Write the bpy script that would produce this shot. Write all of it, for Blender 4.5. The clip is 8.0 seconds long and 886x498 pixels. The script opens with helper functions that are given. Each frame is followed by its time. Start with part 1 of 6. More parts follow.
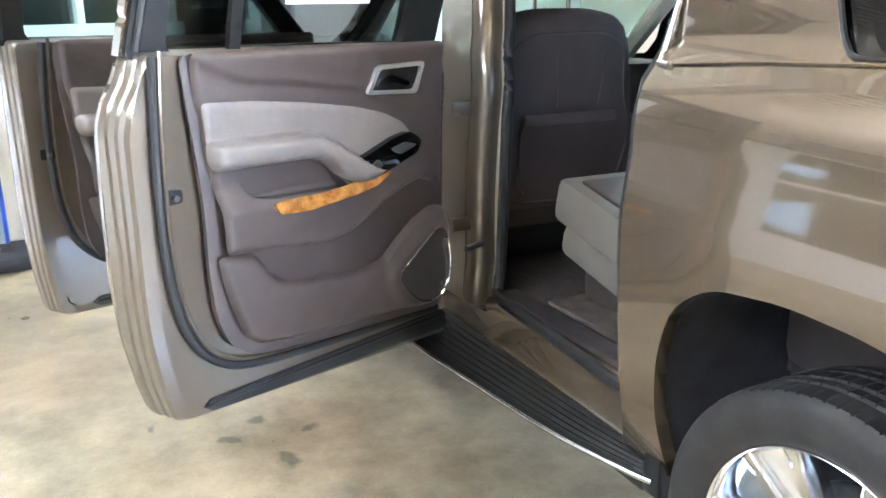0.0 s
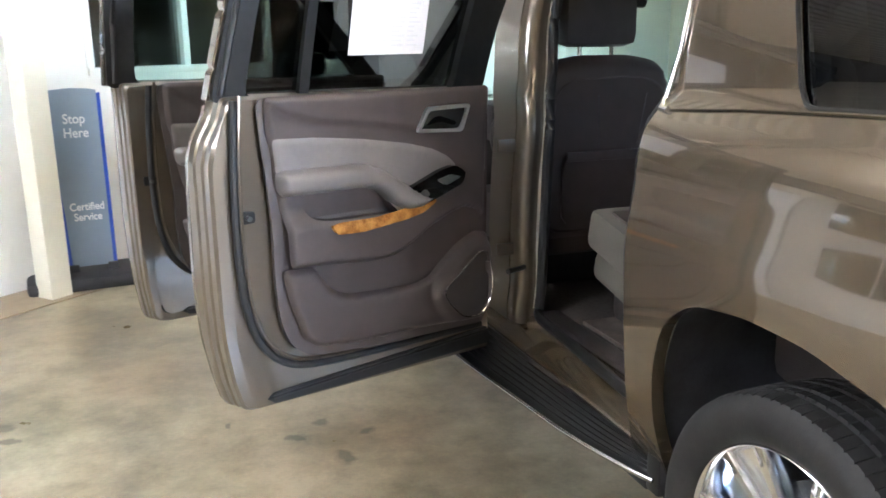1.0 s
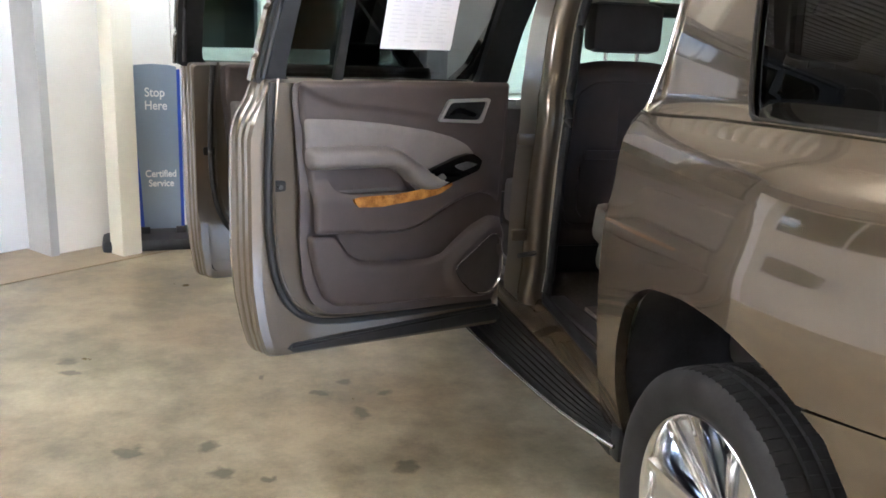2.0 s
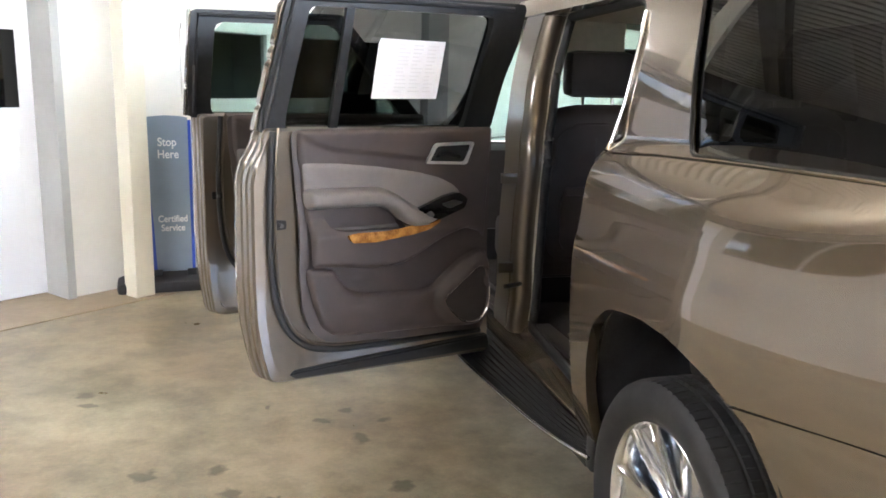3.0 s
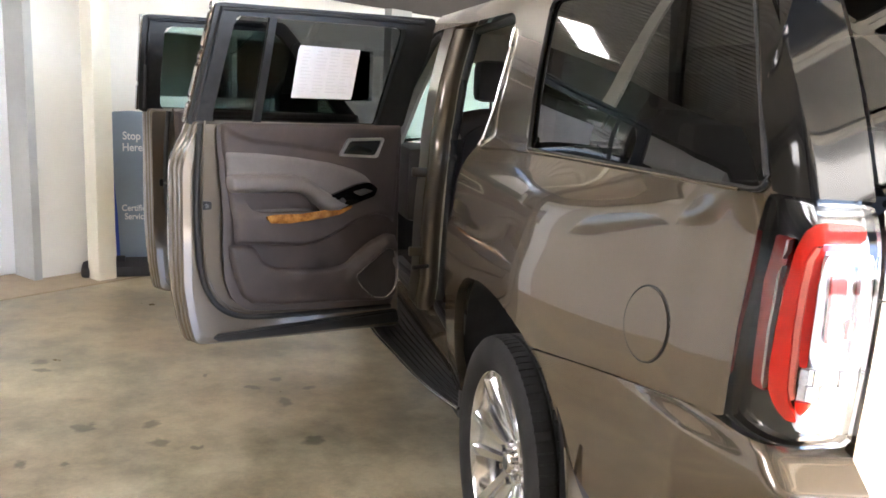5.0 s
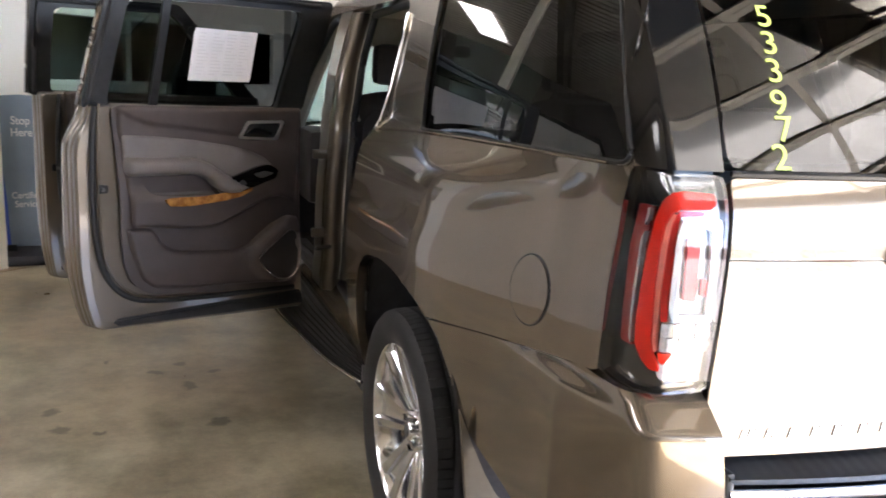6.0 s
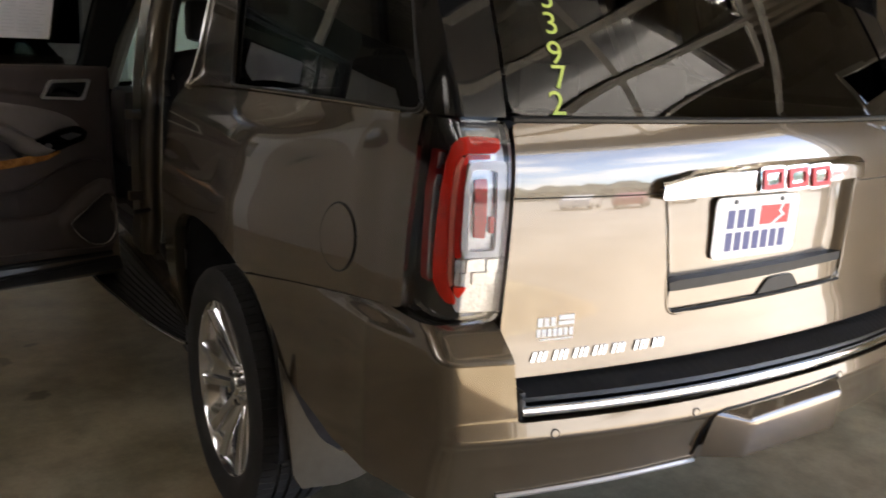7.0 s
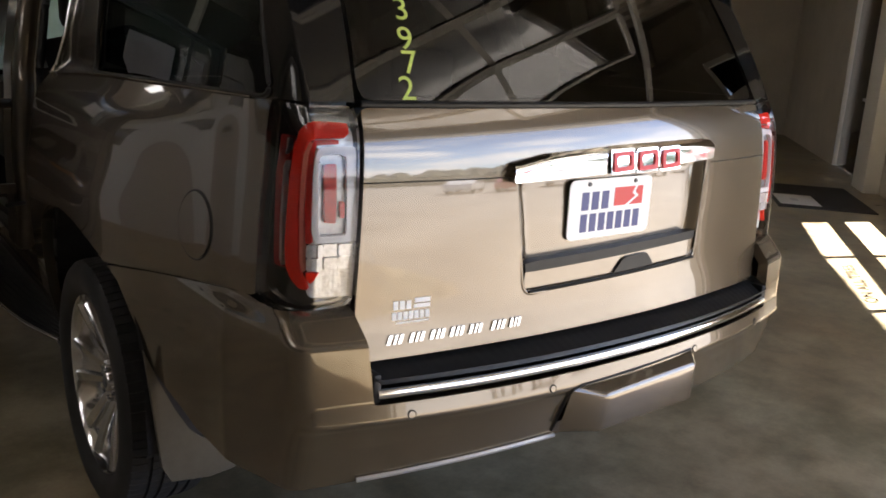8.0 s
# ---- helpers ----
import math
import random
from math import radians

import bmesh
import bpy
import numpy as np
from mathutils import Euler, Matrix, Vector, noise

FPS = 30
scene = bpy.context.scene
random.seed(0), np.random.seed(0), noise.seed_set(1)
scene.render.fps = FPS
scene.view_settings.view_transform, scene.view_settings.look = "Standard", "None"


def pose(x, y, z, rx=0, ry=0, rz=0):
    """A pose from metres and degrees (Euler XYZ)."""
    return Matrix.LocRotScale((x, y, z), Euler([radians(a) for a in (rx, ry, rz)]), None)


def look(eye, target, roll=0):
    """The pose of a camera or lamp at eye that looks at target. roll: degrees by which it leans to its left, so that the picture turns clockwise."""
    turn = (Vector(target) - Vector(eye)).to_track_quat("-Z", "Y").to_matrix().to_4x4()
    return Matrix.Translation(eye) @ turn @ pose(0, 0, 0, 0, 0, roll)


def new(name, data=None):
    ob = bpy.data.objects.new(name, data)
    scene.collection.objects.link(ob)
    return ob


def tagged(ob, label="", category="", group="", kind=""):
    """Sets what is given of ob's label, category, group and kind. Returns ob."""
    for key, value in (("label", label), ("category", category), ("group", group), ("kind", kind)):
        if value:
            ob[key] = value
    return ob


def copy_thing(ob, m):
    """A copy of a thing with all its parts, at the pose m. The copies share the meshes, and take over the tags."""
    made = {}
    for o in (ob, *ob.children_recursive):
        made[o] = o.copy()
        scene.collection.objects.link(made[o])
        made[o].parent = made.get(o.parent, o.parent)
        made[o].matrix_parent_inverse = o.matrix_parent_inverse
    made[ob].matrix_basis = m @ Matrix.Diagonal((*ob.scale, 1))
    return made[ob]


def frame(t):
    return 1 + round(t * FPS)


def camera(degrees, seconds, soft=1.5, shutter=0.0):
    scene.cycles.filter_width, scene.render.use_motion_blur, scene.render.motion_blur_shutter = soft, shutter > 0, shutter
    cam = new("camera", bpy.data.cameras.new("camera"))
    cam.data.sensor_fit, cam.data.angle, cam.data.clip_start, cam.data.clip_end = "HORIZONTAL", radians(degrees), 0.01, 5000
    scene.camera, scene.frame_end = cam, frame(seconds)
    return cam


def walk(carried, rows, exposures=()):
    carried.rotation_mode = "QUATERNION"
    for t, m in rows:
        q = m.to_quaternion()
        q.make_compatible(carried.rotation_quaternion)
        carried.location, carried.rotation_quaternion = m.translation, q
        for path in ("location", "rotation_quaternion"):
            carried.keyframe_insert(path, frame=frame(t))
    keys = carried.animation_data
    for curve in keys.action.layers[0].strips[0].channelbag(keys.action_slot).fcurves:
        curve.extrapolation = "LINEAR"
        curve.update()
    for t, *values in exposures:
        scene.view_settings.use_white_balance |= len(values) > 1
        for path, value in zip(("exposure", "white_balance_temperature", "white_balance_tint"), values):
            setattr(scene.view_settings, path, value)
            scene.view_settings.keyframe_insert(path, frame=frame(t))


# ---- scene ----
cam = camera(56.1, 8.0, soft=1.6, shutter=0.3)
PATH = [
    (0, (-2.163, -0.875, 1.474), (-1.333, 0.856, 0.914), -0.5),
    (0.5, (-2.188, -1.031, 1.486), (-1.427, 0.739, 0.95), 0.3),
    (1, (-2.139, -1.209, 1.516), (-1.501, 0.625, 1.035), -0.7),
    (1.5, (-2.037, -1.4, 1.525), (-1.531, 0.476, 1.053), 0.8),
    (1.7, (-2.025, -1.461, 1.523), (-1.542, 0.416, 1.027), 2.0),
    (2.8, (-2.002, -1.74, 1.557), (-1.562, 0.156, 1.094), 2.1),
    (3, (-1.994, -1.796, 1.551), (-1.551, 0.113, 1.156), 1.2),
    (3.5, (-1.97, -1.927, 1.551), (-1.491, -0.029, 1.139), 1.0),
    (4, (-1.877, -2.099, 1.553), (-1.408, -0.193, 1.169), 2.0),
    (5.3, (-1.755, -2.348, 1.549), (-1.271, -0.444, 1.173), 3.1),
    (5.5, (-1.759, -2.368, 1.546), (-1.237, -0.474, 1.17), 3.1),
    (6, (-1.759, -2.424, 1.547), (-1.078, -0.588, 1.143), 2.8),
    (6.5, (-1.74, -2.483, 1.54), (-0.898, -0.722, 1.104), 2.9),
    (7, (-1.718, -2.537, 1.535), (-0.704, -0.881, 1.059), 2.7),
    (7.5, (-1.675, -2.586, 1.541), (-0.555, -1.007, 1.039), 3.2),
    (8, (-1.608, -2.63, 1.533), (-0.436, -1.085, 1.043), 2.9),
]
# seconds, stops, kelvin, tint: the clip's own exposure and white balance drift
EXPOSURES = [(0.0, 7.52, 5450, 9), (0.5, 7.49, 5580, 9), (1.0, 6.72, 5700, 10), (1.5, 6.32, 5850, 12), (3.0, 6.42, 6050, 13), (3.5, 6.52, 6200, 15), (4.0, 6.52, 6200, 15), (5.5, 5.92, 6150, 14),
             (6.0, 5.57, 6150, 16), (6.5, 4.57, 6000, 9), (7.0, 3.87, 6650, 13), (7.5, 3.62, 6700, 14), (8.0, 3.49, 6600, 14)]
walk(cam, [(t, look(eye, target, roll)) for t, eye, target, roll in PATH], EXPOSURES)

# ---- building axes: U runs along the bay wall, N into the hall ----
ANG = 40.0
HALL = pose(0, 0, 0, 0, 0, ANG)
N_BAY, N_BACK, N_FAR, U_LEFT, U_RIGHT, CEIL, PART_H = -3.8, 5.4, 13.0, -11.0, 15.0, 4.1, 2.36

# ---- world and sun ----
SUN_TO = Vector((-0.808, 0.320, -1.0)).normalized()      # the way the light travels
world = bpy.data.worlds.new("sky")
scene.world = world
world.use_nodes = True
wt = world.node_tree
wt.nodes.clear()
w_out = wt.nodes.new("ShaderNodeOutputWorld")
w_bg = wt.nodes.new("ShaderNodeBackground")
w_sky = wt.nodes.new("ShaderNodeTexSky")
w_sky.sky_type = "NISHITA"
w_sky.sun_disc = False
w_sky.air_density, w_sky.dust_density, w_sky.ozone_density = 0.75, 0.25, 2.5
w_sky.sun_elevation = math.asin(-SUN_TO.z)
w_sky.sun_rotation = math.atan2(-SUN_TO.x, -SUN_TO.y)
w_co = wt.nodes.new("ShaderNodeTexCoord")
w_map = wt.nodes.new("ShaderNodeMapping")
w_map.inputs["Scale"].default_value = (1.8, 1.8, 7.5)
w_noise = wt.nodes.new("ShaderNodeTexNoise")
w_noise.inputs["Scale"].default_value = 2.2
w_noise.inputs["Detail"].default_value = 8
w_ramp = wt.nodes.new("ShaderNodeValToRGB")
w_ramp.color_ramp.elements[0].position, w_ramp.color_ramp.elements[1].position = 0.42, 0.58
w_mix = wt.nodes.new("ShaderNodeMixRGB")
w_mix.inputs[2].default_value = (8.5, 8.6, 8.8, 1)
wt.links.new(w_co.outputs["Generated"], w_map.inputs[0])
wt.links.new(w_map.outputs[0], w_noise.inputs["Vector"])
wt.links.new(w_noise.outputs["Fac"], w_ramp.inputs[0])
w_sep, w_low, w_amt = (wt.nodes.new(k) for k in ("ShaderNodeSeparateXYZ", "ShaderNodeMapRange", "ShaderNodeMath"))
w_low.inputs[1].default_value, w_low.inputs[2].default_value, w_low.inputs[3].default_value, w_low.inputs[4].default_value = 0.16, 0.40, 1.0, 0.12
w_amt.operation = "MULTIPLY"
wt.links.new(w_co.outputs["Generated"], w_sep.inputs[0])
wt.links.new(w_sep.outputs[2], w_low.inputs[0])
wt.links.new(w_low.outputs[0], w_amt.inputs[0])
wt.links.new(w_ramp.outputs[0], w_amt.inputs[1])
wt.links.new(w_amt.outputs[0], w_mix.inputs[0])
wt.links.new(w_sky.outputs[0], w_mix.inputs[1])
wt.links.new(w_mix.outputs[0], w_bg.inputs[0])
w_bg.inputs[1].default_value = 0.075
wt.links.new(w_bg.outputs[0], w_out.inputs[0])
sun = new("sun", bpy.data.lights.new("sun", "SUN"))
sun.data.energy, sun.data.angle, sun.data.color = 5.0, radians(0.53), (1.0, 0.95, 0.87)
sun.matrix_world = look((0, 0, 30), Vector((0, 0, 30)) + SUN_TO)


# ---- materials ----
def material(name, color, rough=0.5, metal=0.0, var=0.0, scale=20.0, bump=0.0, bscale=200.0, coat=0.0, spec=0.5, color2=None,
             coat_rough=0.03, detail=6.0):
    """A principled material with two scales of noise in its colour, and fine relief."""
    m = bpy.data.materials.new(name)
    m.use_nodes = True
    t, b = m.node_tree, m.node_tree.nodes["Principled BSDF"]
    b.inputs["Base Color"].default_value = (*color, 1)
    b.inputs["Roughness"].default_value, b.inputs["Metallic"].default_value = rough, metal
    b.inputs["Coat Weight"].default_value, b.inputs["Coat Roughness"].default_value = coat, coat_rough
    b.inputs["Specular IOR Level"].default_value = spec
    co = t.nodes.new("ShaderNodeTexCoord")
    if var or color2:
        n1, n2 = t.nodes.new("ShaderNodeTexNoise"), t.nodes.new("ShaderNodeTexNoise")
        n1.inputs["Scale"].default_value, n1.inputs["Detail"].default_value = scale, detail
        n2.inputs["Scale"].default_value, n2.inputs["Detail"].default_value = scale * 7.3, 4
        add = t.nodes.new("ShaderNodeMath")
        add.operation = "MULTIPLY_ADD"
        add.inputs[1].default_value = 0.35
        ramp = t.nodes.new("ShaderNodeValToRGB")
        c2 = color2 or tuple(c * (1 - var) for c in color)
        c1 = color if color2 else tuple(min(1, c * (1 + var)) for c in color)
        ramp.color_ramp.elements[0].color, ramp.color_ramp.elements[1].color = (*c2, 1), (*c1, 1)
        ramp.color_ramp.elements[0].position, ramp.color_ramp.elements[1].position = 0.45, 0.85
        for n in (n1, n2):
            t.links.new(co.outputs["Object"], n.inputs["Vector"])
        t.links.new(n2.outputs["Fac"], add.inputs[0])
        t.links.new(n1.outputs["Fac"], add.inputs[2])
        t.links.new(add.outputs[0], ramp.inputs[0])
        t.links.new(ramp.outputs[0], b.inputs["Base Color"])
    if bump:
        n3, bp = t.nodes.new("ShaderNodeTexNoise"), t.nodes.new("ShaderNodeBump")
        n3.inputs["Scale"].default_value, n3.inputs["Detail"].default_value = bscale, 3
        bp.inputs["Strength"].default_value, bp.inputs["Distance"].default_value = bump, 0.002
        t.links.new(co.outputs["Object"], n3.inputs["Vector"])
        t.links.new(n3.outputs["Fac"], bp.inputs["Height"])
        t.links.new(bp.outputs[0], b.inputs["Normal"])
    return m


def glass(name, color, alpha, rough=0.0, ior=1.55):
    """Thin tinted pane: part mirror, part clear."""
    m = bpy.data.materials.new(name)
    m.use_nodes = True
    t = m.node_tree
    t.nodes.clear()
    out, mix, tr, gl, fr = (t.nodes.new(k) for k in ("ShaderNodeOutputMaterial", "ShaderNodeMixShader", "ShaderNodeBsdfTransparent",
                                                     "ShaderNodeBsdfGlossy", "ShaderNodeFresnel"))
    tr.inputs[0].default_value = (*[c * alpha for c in color], 1)
    gl.inputs["Roughness"].default_value = rough
    fr.inputs[0].default_value = ior
    t.links.new(fr.outputs[0], mix.inputs[0])
    t.links.new(tr.outputs[0], mix.inputs[1])
    t.links.new(gl.outputs[0], mix.inputs[2])
    t.links.new(mix.outputs[0], out.inputs[0])
    return m


PAINT = material("bronze_metallic_paint", (0.128, 0.097, 0.062), 0.27, 0.62, 0.05, 900, coat=1.0, coat_rough=0.04)
PAINT.node_tree.nodes["Principled BSDF"].inputs["Coat IOR"].default_value = 1.7
PAINTDULL = material("bronze_jamb_paint", (0.138, 0.113, 0.086), 0.30, 0.55, 0.05, 300, coat=0.8, coat_rough=0.06)
BLACKTRIM = material("black_trim", (0.012, 0.012, 0.012), 0.42, 0, 0.2, 40, 0.15, 500, spec=0.28)
JOINT = material("joint_filler", (0.16, 0.13, 0.10), 0.8, 0, 0.2, 20)
GLOSSBLACK = material("gloss_black", (0.006, 0.006, 0.006), 0.05, 0, spec=0.45)
RUBBER = material("rubber_seal", (0.012, 0.012, 0.0125), 0.6, 0, 0.2, 30, 0.1, 300)
TYRE = material("tyre_rubber", (0.0165, 0.0155, 0.0155), 0.68, 0, 0.35, 12, 0.25, 260)
FLAPGREY = material("bronze_plastic", (0.105, 0.088, 0.066), 0.5, 0.2, 0.08, 30, 0.1, 300)
CHROME = material("chrome", (0.82, 0.82, 0.83), 0.07, 1.0)
SATINEDGE = material("worn_chrome", (0.66, 0.66, 0.68), 0.20, 1.0)
CHROMED = material("chrome_wheel", (0.80, 0.81, 0.84), 0.13, 1.0)
SATIN = material("satin_silver", (0.72, 0.71, 0.70), 0.33, 0.85)
STEEL = material("dark_steel", (0.10, 0.10, 0.10), 0.5, 0.8, 0.3, 30)
COCOA = material("cocoa_trim", (0.054, 0.041, 0.038), 0.5, 0, 0.10, 14, 0.35, 420)
COCOADARK = material("dark_cocoa_leather", (0.040, 0.034, 0.034), 0.45, 0, 0.15, 18, 0.4, 350)
DUNE = material("grey_beige_leather", (0.148, 0.132, 0.124), 0.48, 0, 0.08, 10, 0.3, 380)
SHALE = material("shale_plastic", (0.140, 0.130, 0.113), 0.5, 0, 0.06, 9, 0.2, 300)
HEADLINER = material("headliner_fabric", (0.50, 0.46, 0.39), 0.9, 0, 0.06, 30, 0.3, 700)
CARPET = material("dark_carpet", (0.035, 0.029, 0.027), 0.95, 0, 0.4, 60, 0.8, 600)
MAT = material("worn_floor_mat", (0.085, 0.068, 0.056), 0.9, 0, 0.35, 16, 0.6, 500)
LINER = material("wheel_liner", (0.026, 0.025, 0.029), 0.85, 0, 0.4, 10, 0.4, 200)
WOOD = material("burl_wood", (0.46, 0.22, 0.055), 0.22, 0, 0, 26, coat=0.8, color2=(0.13, 0.045, 0.012))
REDLENS = material("red_lens", (0.95, 0.035, 0.014), 0.35, 0.0, 0.06, 40, 0.2, 90, spec=0.2)
REDBRIGHT = material("bright_red_guide", (0.95, 0.30, 0.22), 0.25, 0.0, 0.05, 60, spec=0.4)
REDDEEP = material("deep_red_step", (0.62, 0.030, 0.022), 0.30, 0.0, 0.10, 60, spec=0.3)
DARKRED = material("smoked_red_lens", (0.30, 0.035, 0.030), 0.12, 0, coat=1.0)
REFLGREY = material("lamp_reflector", (0.42, 0.42, 0.44), 0.25, 0.3, 0.3, 40)
WHITELENS = material("clear_reflector", (0.84, 0.83, 0.81), 0.22, 0.35, 0.15, 90, 0.6, 150)
LAMPBLACK = material("lamp_housing", (0.012, 0.011, 0.012), 0.15, 0, coat=1.0)
PAPER = material("printed_paper", (0.72, 0.72, 0.76), 0.7, 0, 0.05, 8)
INK = material("grey_print", (0.64, 0.64, 0.68), 0.7)
WHITE = material("white_enamel", (0.80, 0.80, 0.80), 0.35)
NAVY = material("navy_print", (0.02, 0.03, 0.16), 0.4)
REDPRINT = material("red_print", (0.55, 0.02, 0.02), 0.4)
PAINTPEN = material("yellow_green_paint_pen", (0.52, 0.62, 0.13), 0.6, 0, 0.1, 80)
WALLWHITE = material("white_wall_paint", (0.80, 0.78, 0.73), 0.6, 0, 0.03, 1.5, 0.1, 60)
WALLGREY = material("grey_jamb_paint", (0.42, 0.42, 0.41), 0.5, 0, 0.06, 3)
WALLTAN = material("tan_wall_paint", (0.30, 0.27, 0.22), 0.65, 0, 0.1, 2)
# the tan at double value: brightness in the colour where little light arrives
WALLTANLIT = material("brightened_tan_wall_paint", (0.62, 0.56, 0.47), 0.6, 0, 0.06, 2)
WALLDRAB = material("drab_wall_paint", (0.50, 0.465, 0.41), 0.6, 0, 0.06, 2)
BULKHEAD = material("dark_bulkhead_paint", (0.045, 0.038, 0.032), 0.6, 0, 0.1, 3)
POSTWHITE = material("cream_post_paint", (0.80, 0.77, 0.66), 0.4, 0, 0.04, 3)
DECK = material("steel_roof_deck", (0.68, 0.63, 0.57), 0.45, 0.1, 0.08, 3)
BEAM = material("beam_paint", (0.40, 0.38, 0.36), 0.55, 0, 0.08, 4)
ALU = material("door_aluminium", (0.66, 0.64, 0.60), 0.42, 0.15, 0.08, 6)
SIGNGREY = material("sign_slate", (0.225, 0.285, 0.365), 0.45, 0, 0.03, 6)
SIGNBLUE = material("sign_blue_edge", (0.015, 0.06, 0.42), 0.4)
SIGNBASE = material("sign_base_rubber", (0.022, 0.022, 0.026), 0.6, 0, 0.2, 20, 0.3, 200)
ASPHALT = material("pale_asphalt", (0.22, 0.21, 0.19), 0.9, 0, 0.25, 0.6, 0.4, 60)
GLASSDARK = glass("privacy_glass", (0.45, 0.47, 0.46), 0.20)
GLASSQUARTER = glass("privacy_quarter_glass", (0.42, 0.44, 0.43), 0.09)
GLASSQUARTER.node_tree.nodes["Fresnel"].inputs[0].default_value = 1.65
GLASSREAR = glass("privacy_rear_glass", (0.4, 0.42, 0.42), 0.15)
GLASSCLEAR = glass("clear_tinted_glass", (0.66, 0.90, 0.84), 0.72)
GLASSDOOR = glass("glazing", (0.95, 0.97, 0.96), 0.95)
GLASSDOOR.node_tree.nodes["Fresnel"].inputs[0].default_value = 1.37
GLASSGREY = glass("grey_glazing", (0.60, 0.57, 0.53), 0.55, 0.0, 1.49)
LENS = glass("lamp_cover", (1, 1, 1), 0.92)
LENS.node_tree.nodes["Fresnel"].inputs[0].default_value = 1.5


SPILLS = [(-2.10, 1.21, 0.055), (-2.82, 2.36, 0.06), (-2.15, 1.42, 0.05), (-1.56, 1.62, 0.055), (-1.71, 1.85, 0.035), (-2.44, 1.42, 0.055), (-2.78, 2.22, 0.04), (-1.58, 1.95, 0.04),
          (-2.62, 1.06, 0.04), (-2.93, 1.12, 0.05), (-1.95, 1.15, 0.03), (-1.42, 1.80, 0.04), (-2.46, 1.05, 0.03), (-1.95, 2.05, 0.025), (-1.45, 1.15, 0.05), (-2.3, 0.55, 0.05), (-2.9, 0.8, 0.06)]


def concrete():
    """Sealed tan slab: clouded colour, dark blotches, oil spots, a slight sheen."""
    m = material("sealed_concrete", (0.31, 0.255, 0.180), 0.42, 0, 0, 1.0, 0.12, 90)
    t, b = m.node_tree, m.node_tree.nodes["Principled BSDF"]
    co = t.nodes.new("ShaderNodeTexCoord")

    def cloud(scale, lo, hi, c0, c1, detail=8, rough=0.6):
        n, r = t.nodes.new("ShaderNodeTexNoise"), t.nodes.new("ShaderNodeValToRGB")
        n.inputs["Scale"].default_value, n.inputs["Detail"].default_value, n.inputs["Roughness"].default_value = scale, detail, rough
        r.color_ramp.elements[0].position, r.color_ramp.elements[1].position = lo, hi
        r.color_ramp.elements[0].color, r.color_ramp.elements[1].color = (*c0, 1), (*c1, 1)
        t.links.new(co.outputs["Object"], n.inputs["Vector"])
        t.links.new(n.outputs["Fac"], r.inputs[0])
        return r

    def times(a, c, fac=1.0):
        x = t.nodes.new("ShaderNodeMixRGB")
        x.blend_type = "MULTIPLY"
        x.inputs[0].default_value = fac
        t.links.new(a.outputs[0], x.inputs[1])
        t.links.new(c.outputs[0], x.inputs[2])
        return x

    base = cloud(0.8, 0.32, 0.68, (0.300, 0.222, 0.140), (0.425, 0.370, 0.250))
    mott = cloud(2.3, 0.38, 0.60, (0.50, 0.505, 0.47), (1, 1, 1), 12, 0.66)
    blot = cloud(5.5, 0.36, 0.50, (0.66, 0.66, 0.64), (1, 1, 1), 8, 0.6)
    spot = cloud(3.1, 0.30, 0.37, (0.45, 0.43, 0.42), (1, 1, 1), 10, 0.75)
    fine = cloud(60.0, 0.3, 0.7, (0.88, 0.88, 0.88), (1, 1, 1), 3)
    c = times(times(times(times(base, mott), blot, 0.55), spot, 0.3), fine)
    # single drips and spills
    wob, off, pos = t.nodes.new("ShaderNodeTexNoise"), t.nodes.new("ShaderNodeVectorMath"), t.nodes.new("ShaderNodeVectorMath")
    wob.inputs["Scale"].default_value, wob.inputs["Detail"].default_value = 11.0, 5
    off.operation, pos.operation = "MULTIPLY_ADD", "ADD"
    off.inputs[1].default_value, off.inputs[2].default_value = (0.13, 0.13, 0), (-0.065, -0.065, 0)
    t.links.new(co.outputs["Object"], wob.inputs["Vector"])
    t.links.new(wob.outputs["Color"], off.inputs[0])
    t.links.new(off.outputs[0], pos.inputs[0])
    t.links.new(co.outputs["Object"], pos.inputs[1])
    last = None
    for x, y, r in SPILLS:
        dist, ramp = t.nodes.new("ShaderNodeVectorMath"), t.nodes.new("ShaderNodeMapRange")
        dist.operation = "DISTANCE"
        dist.inputs[1].default_value = (x, y, 0)
        ramp.inputs[1].default_value, ramp.inputs[2].default_value, ramp.inputs[3].default_value, ramp.inputs[4].default_value = r * 0.55, r, 0.42, 1.0
        t.links.new(pos.outputs[0], dist.inputs[0])
        t.links.new(dist.outputs["Value"], ramp.inputs[0])
        if last:
            low = t.nodes.new("ShaderNodeMath")
            low.operation = "MINIMUM"
            t.links.new(last.outputs[0], low.inputs[0])
            t.links.new(ramp.outputs[0], low.inputs[1])
            last = low
        else:
            last = ramp
    c = times(c, last)
    t.links.new(c.outputs[0], b.inputs["Base Color"])
    r = cloud(2.3, 0.3, 0.7, (0.26, 0.26, 0.26), (0.46, 0.46, 0.46))
    t.links.new(r.outputs[0], b.inputs["Roughness"])
    return m


CONCRETE = concrete()
CONCRETE2 = material("aisle_concrete", (0.30, 0.235, 0.155), 0.5, 0, 0.18, 2.2, 0.2, 80)


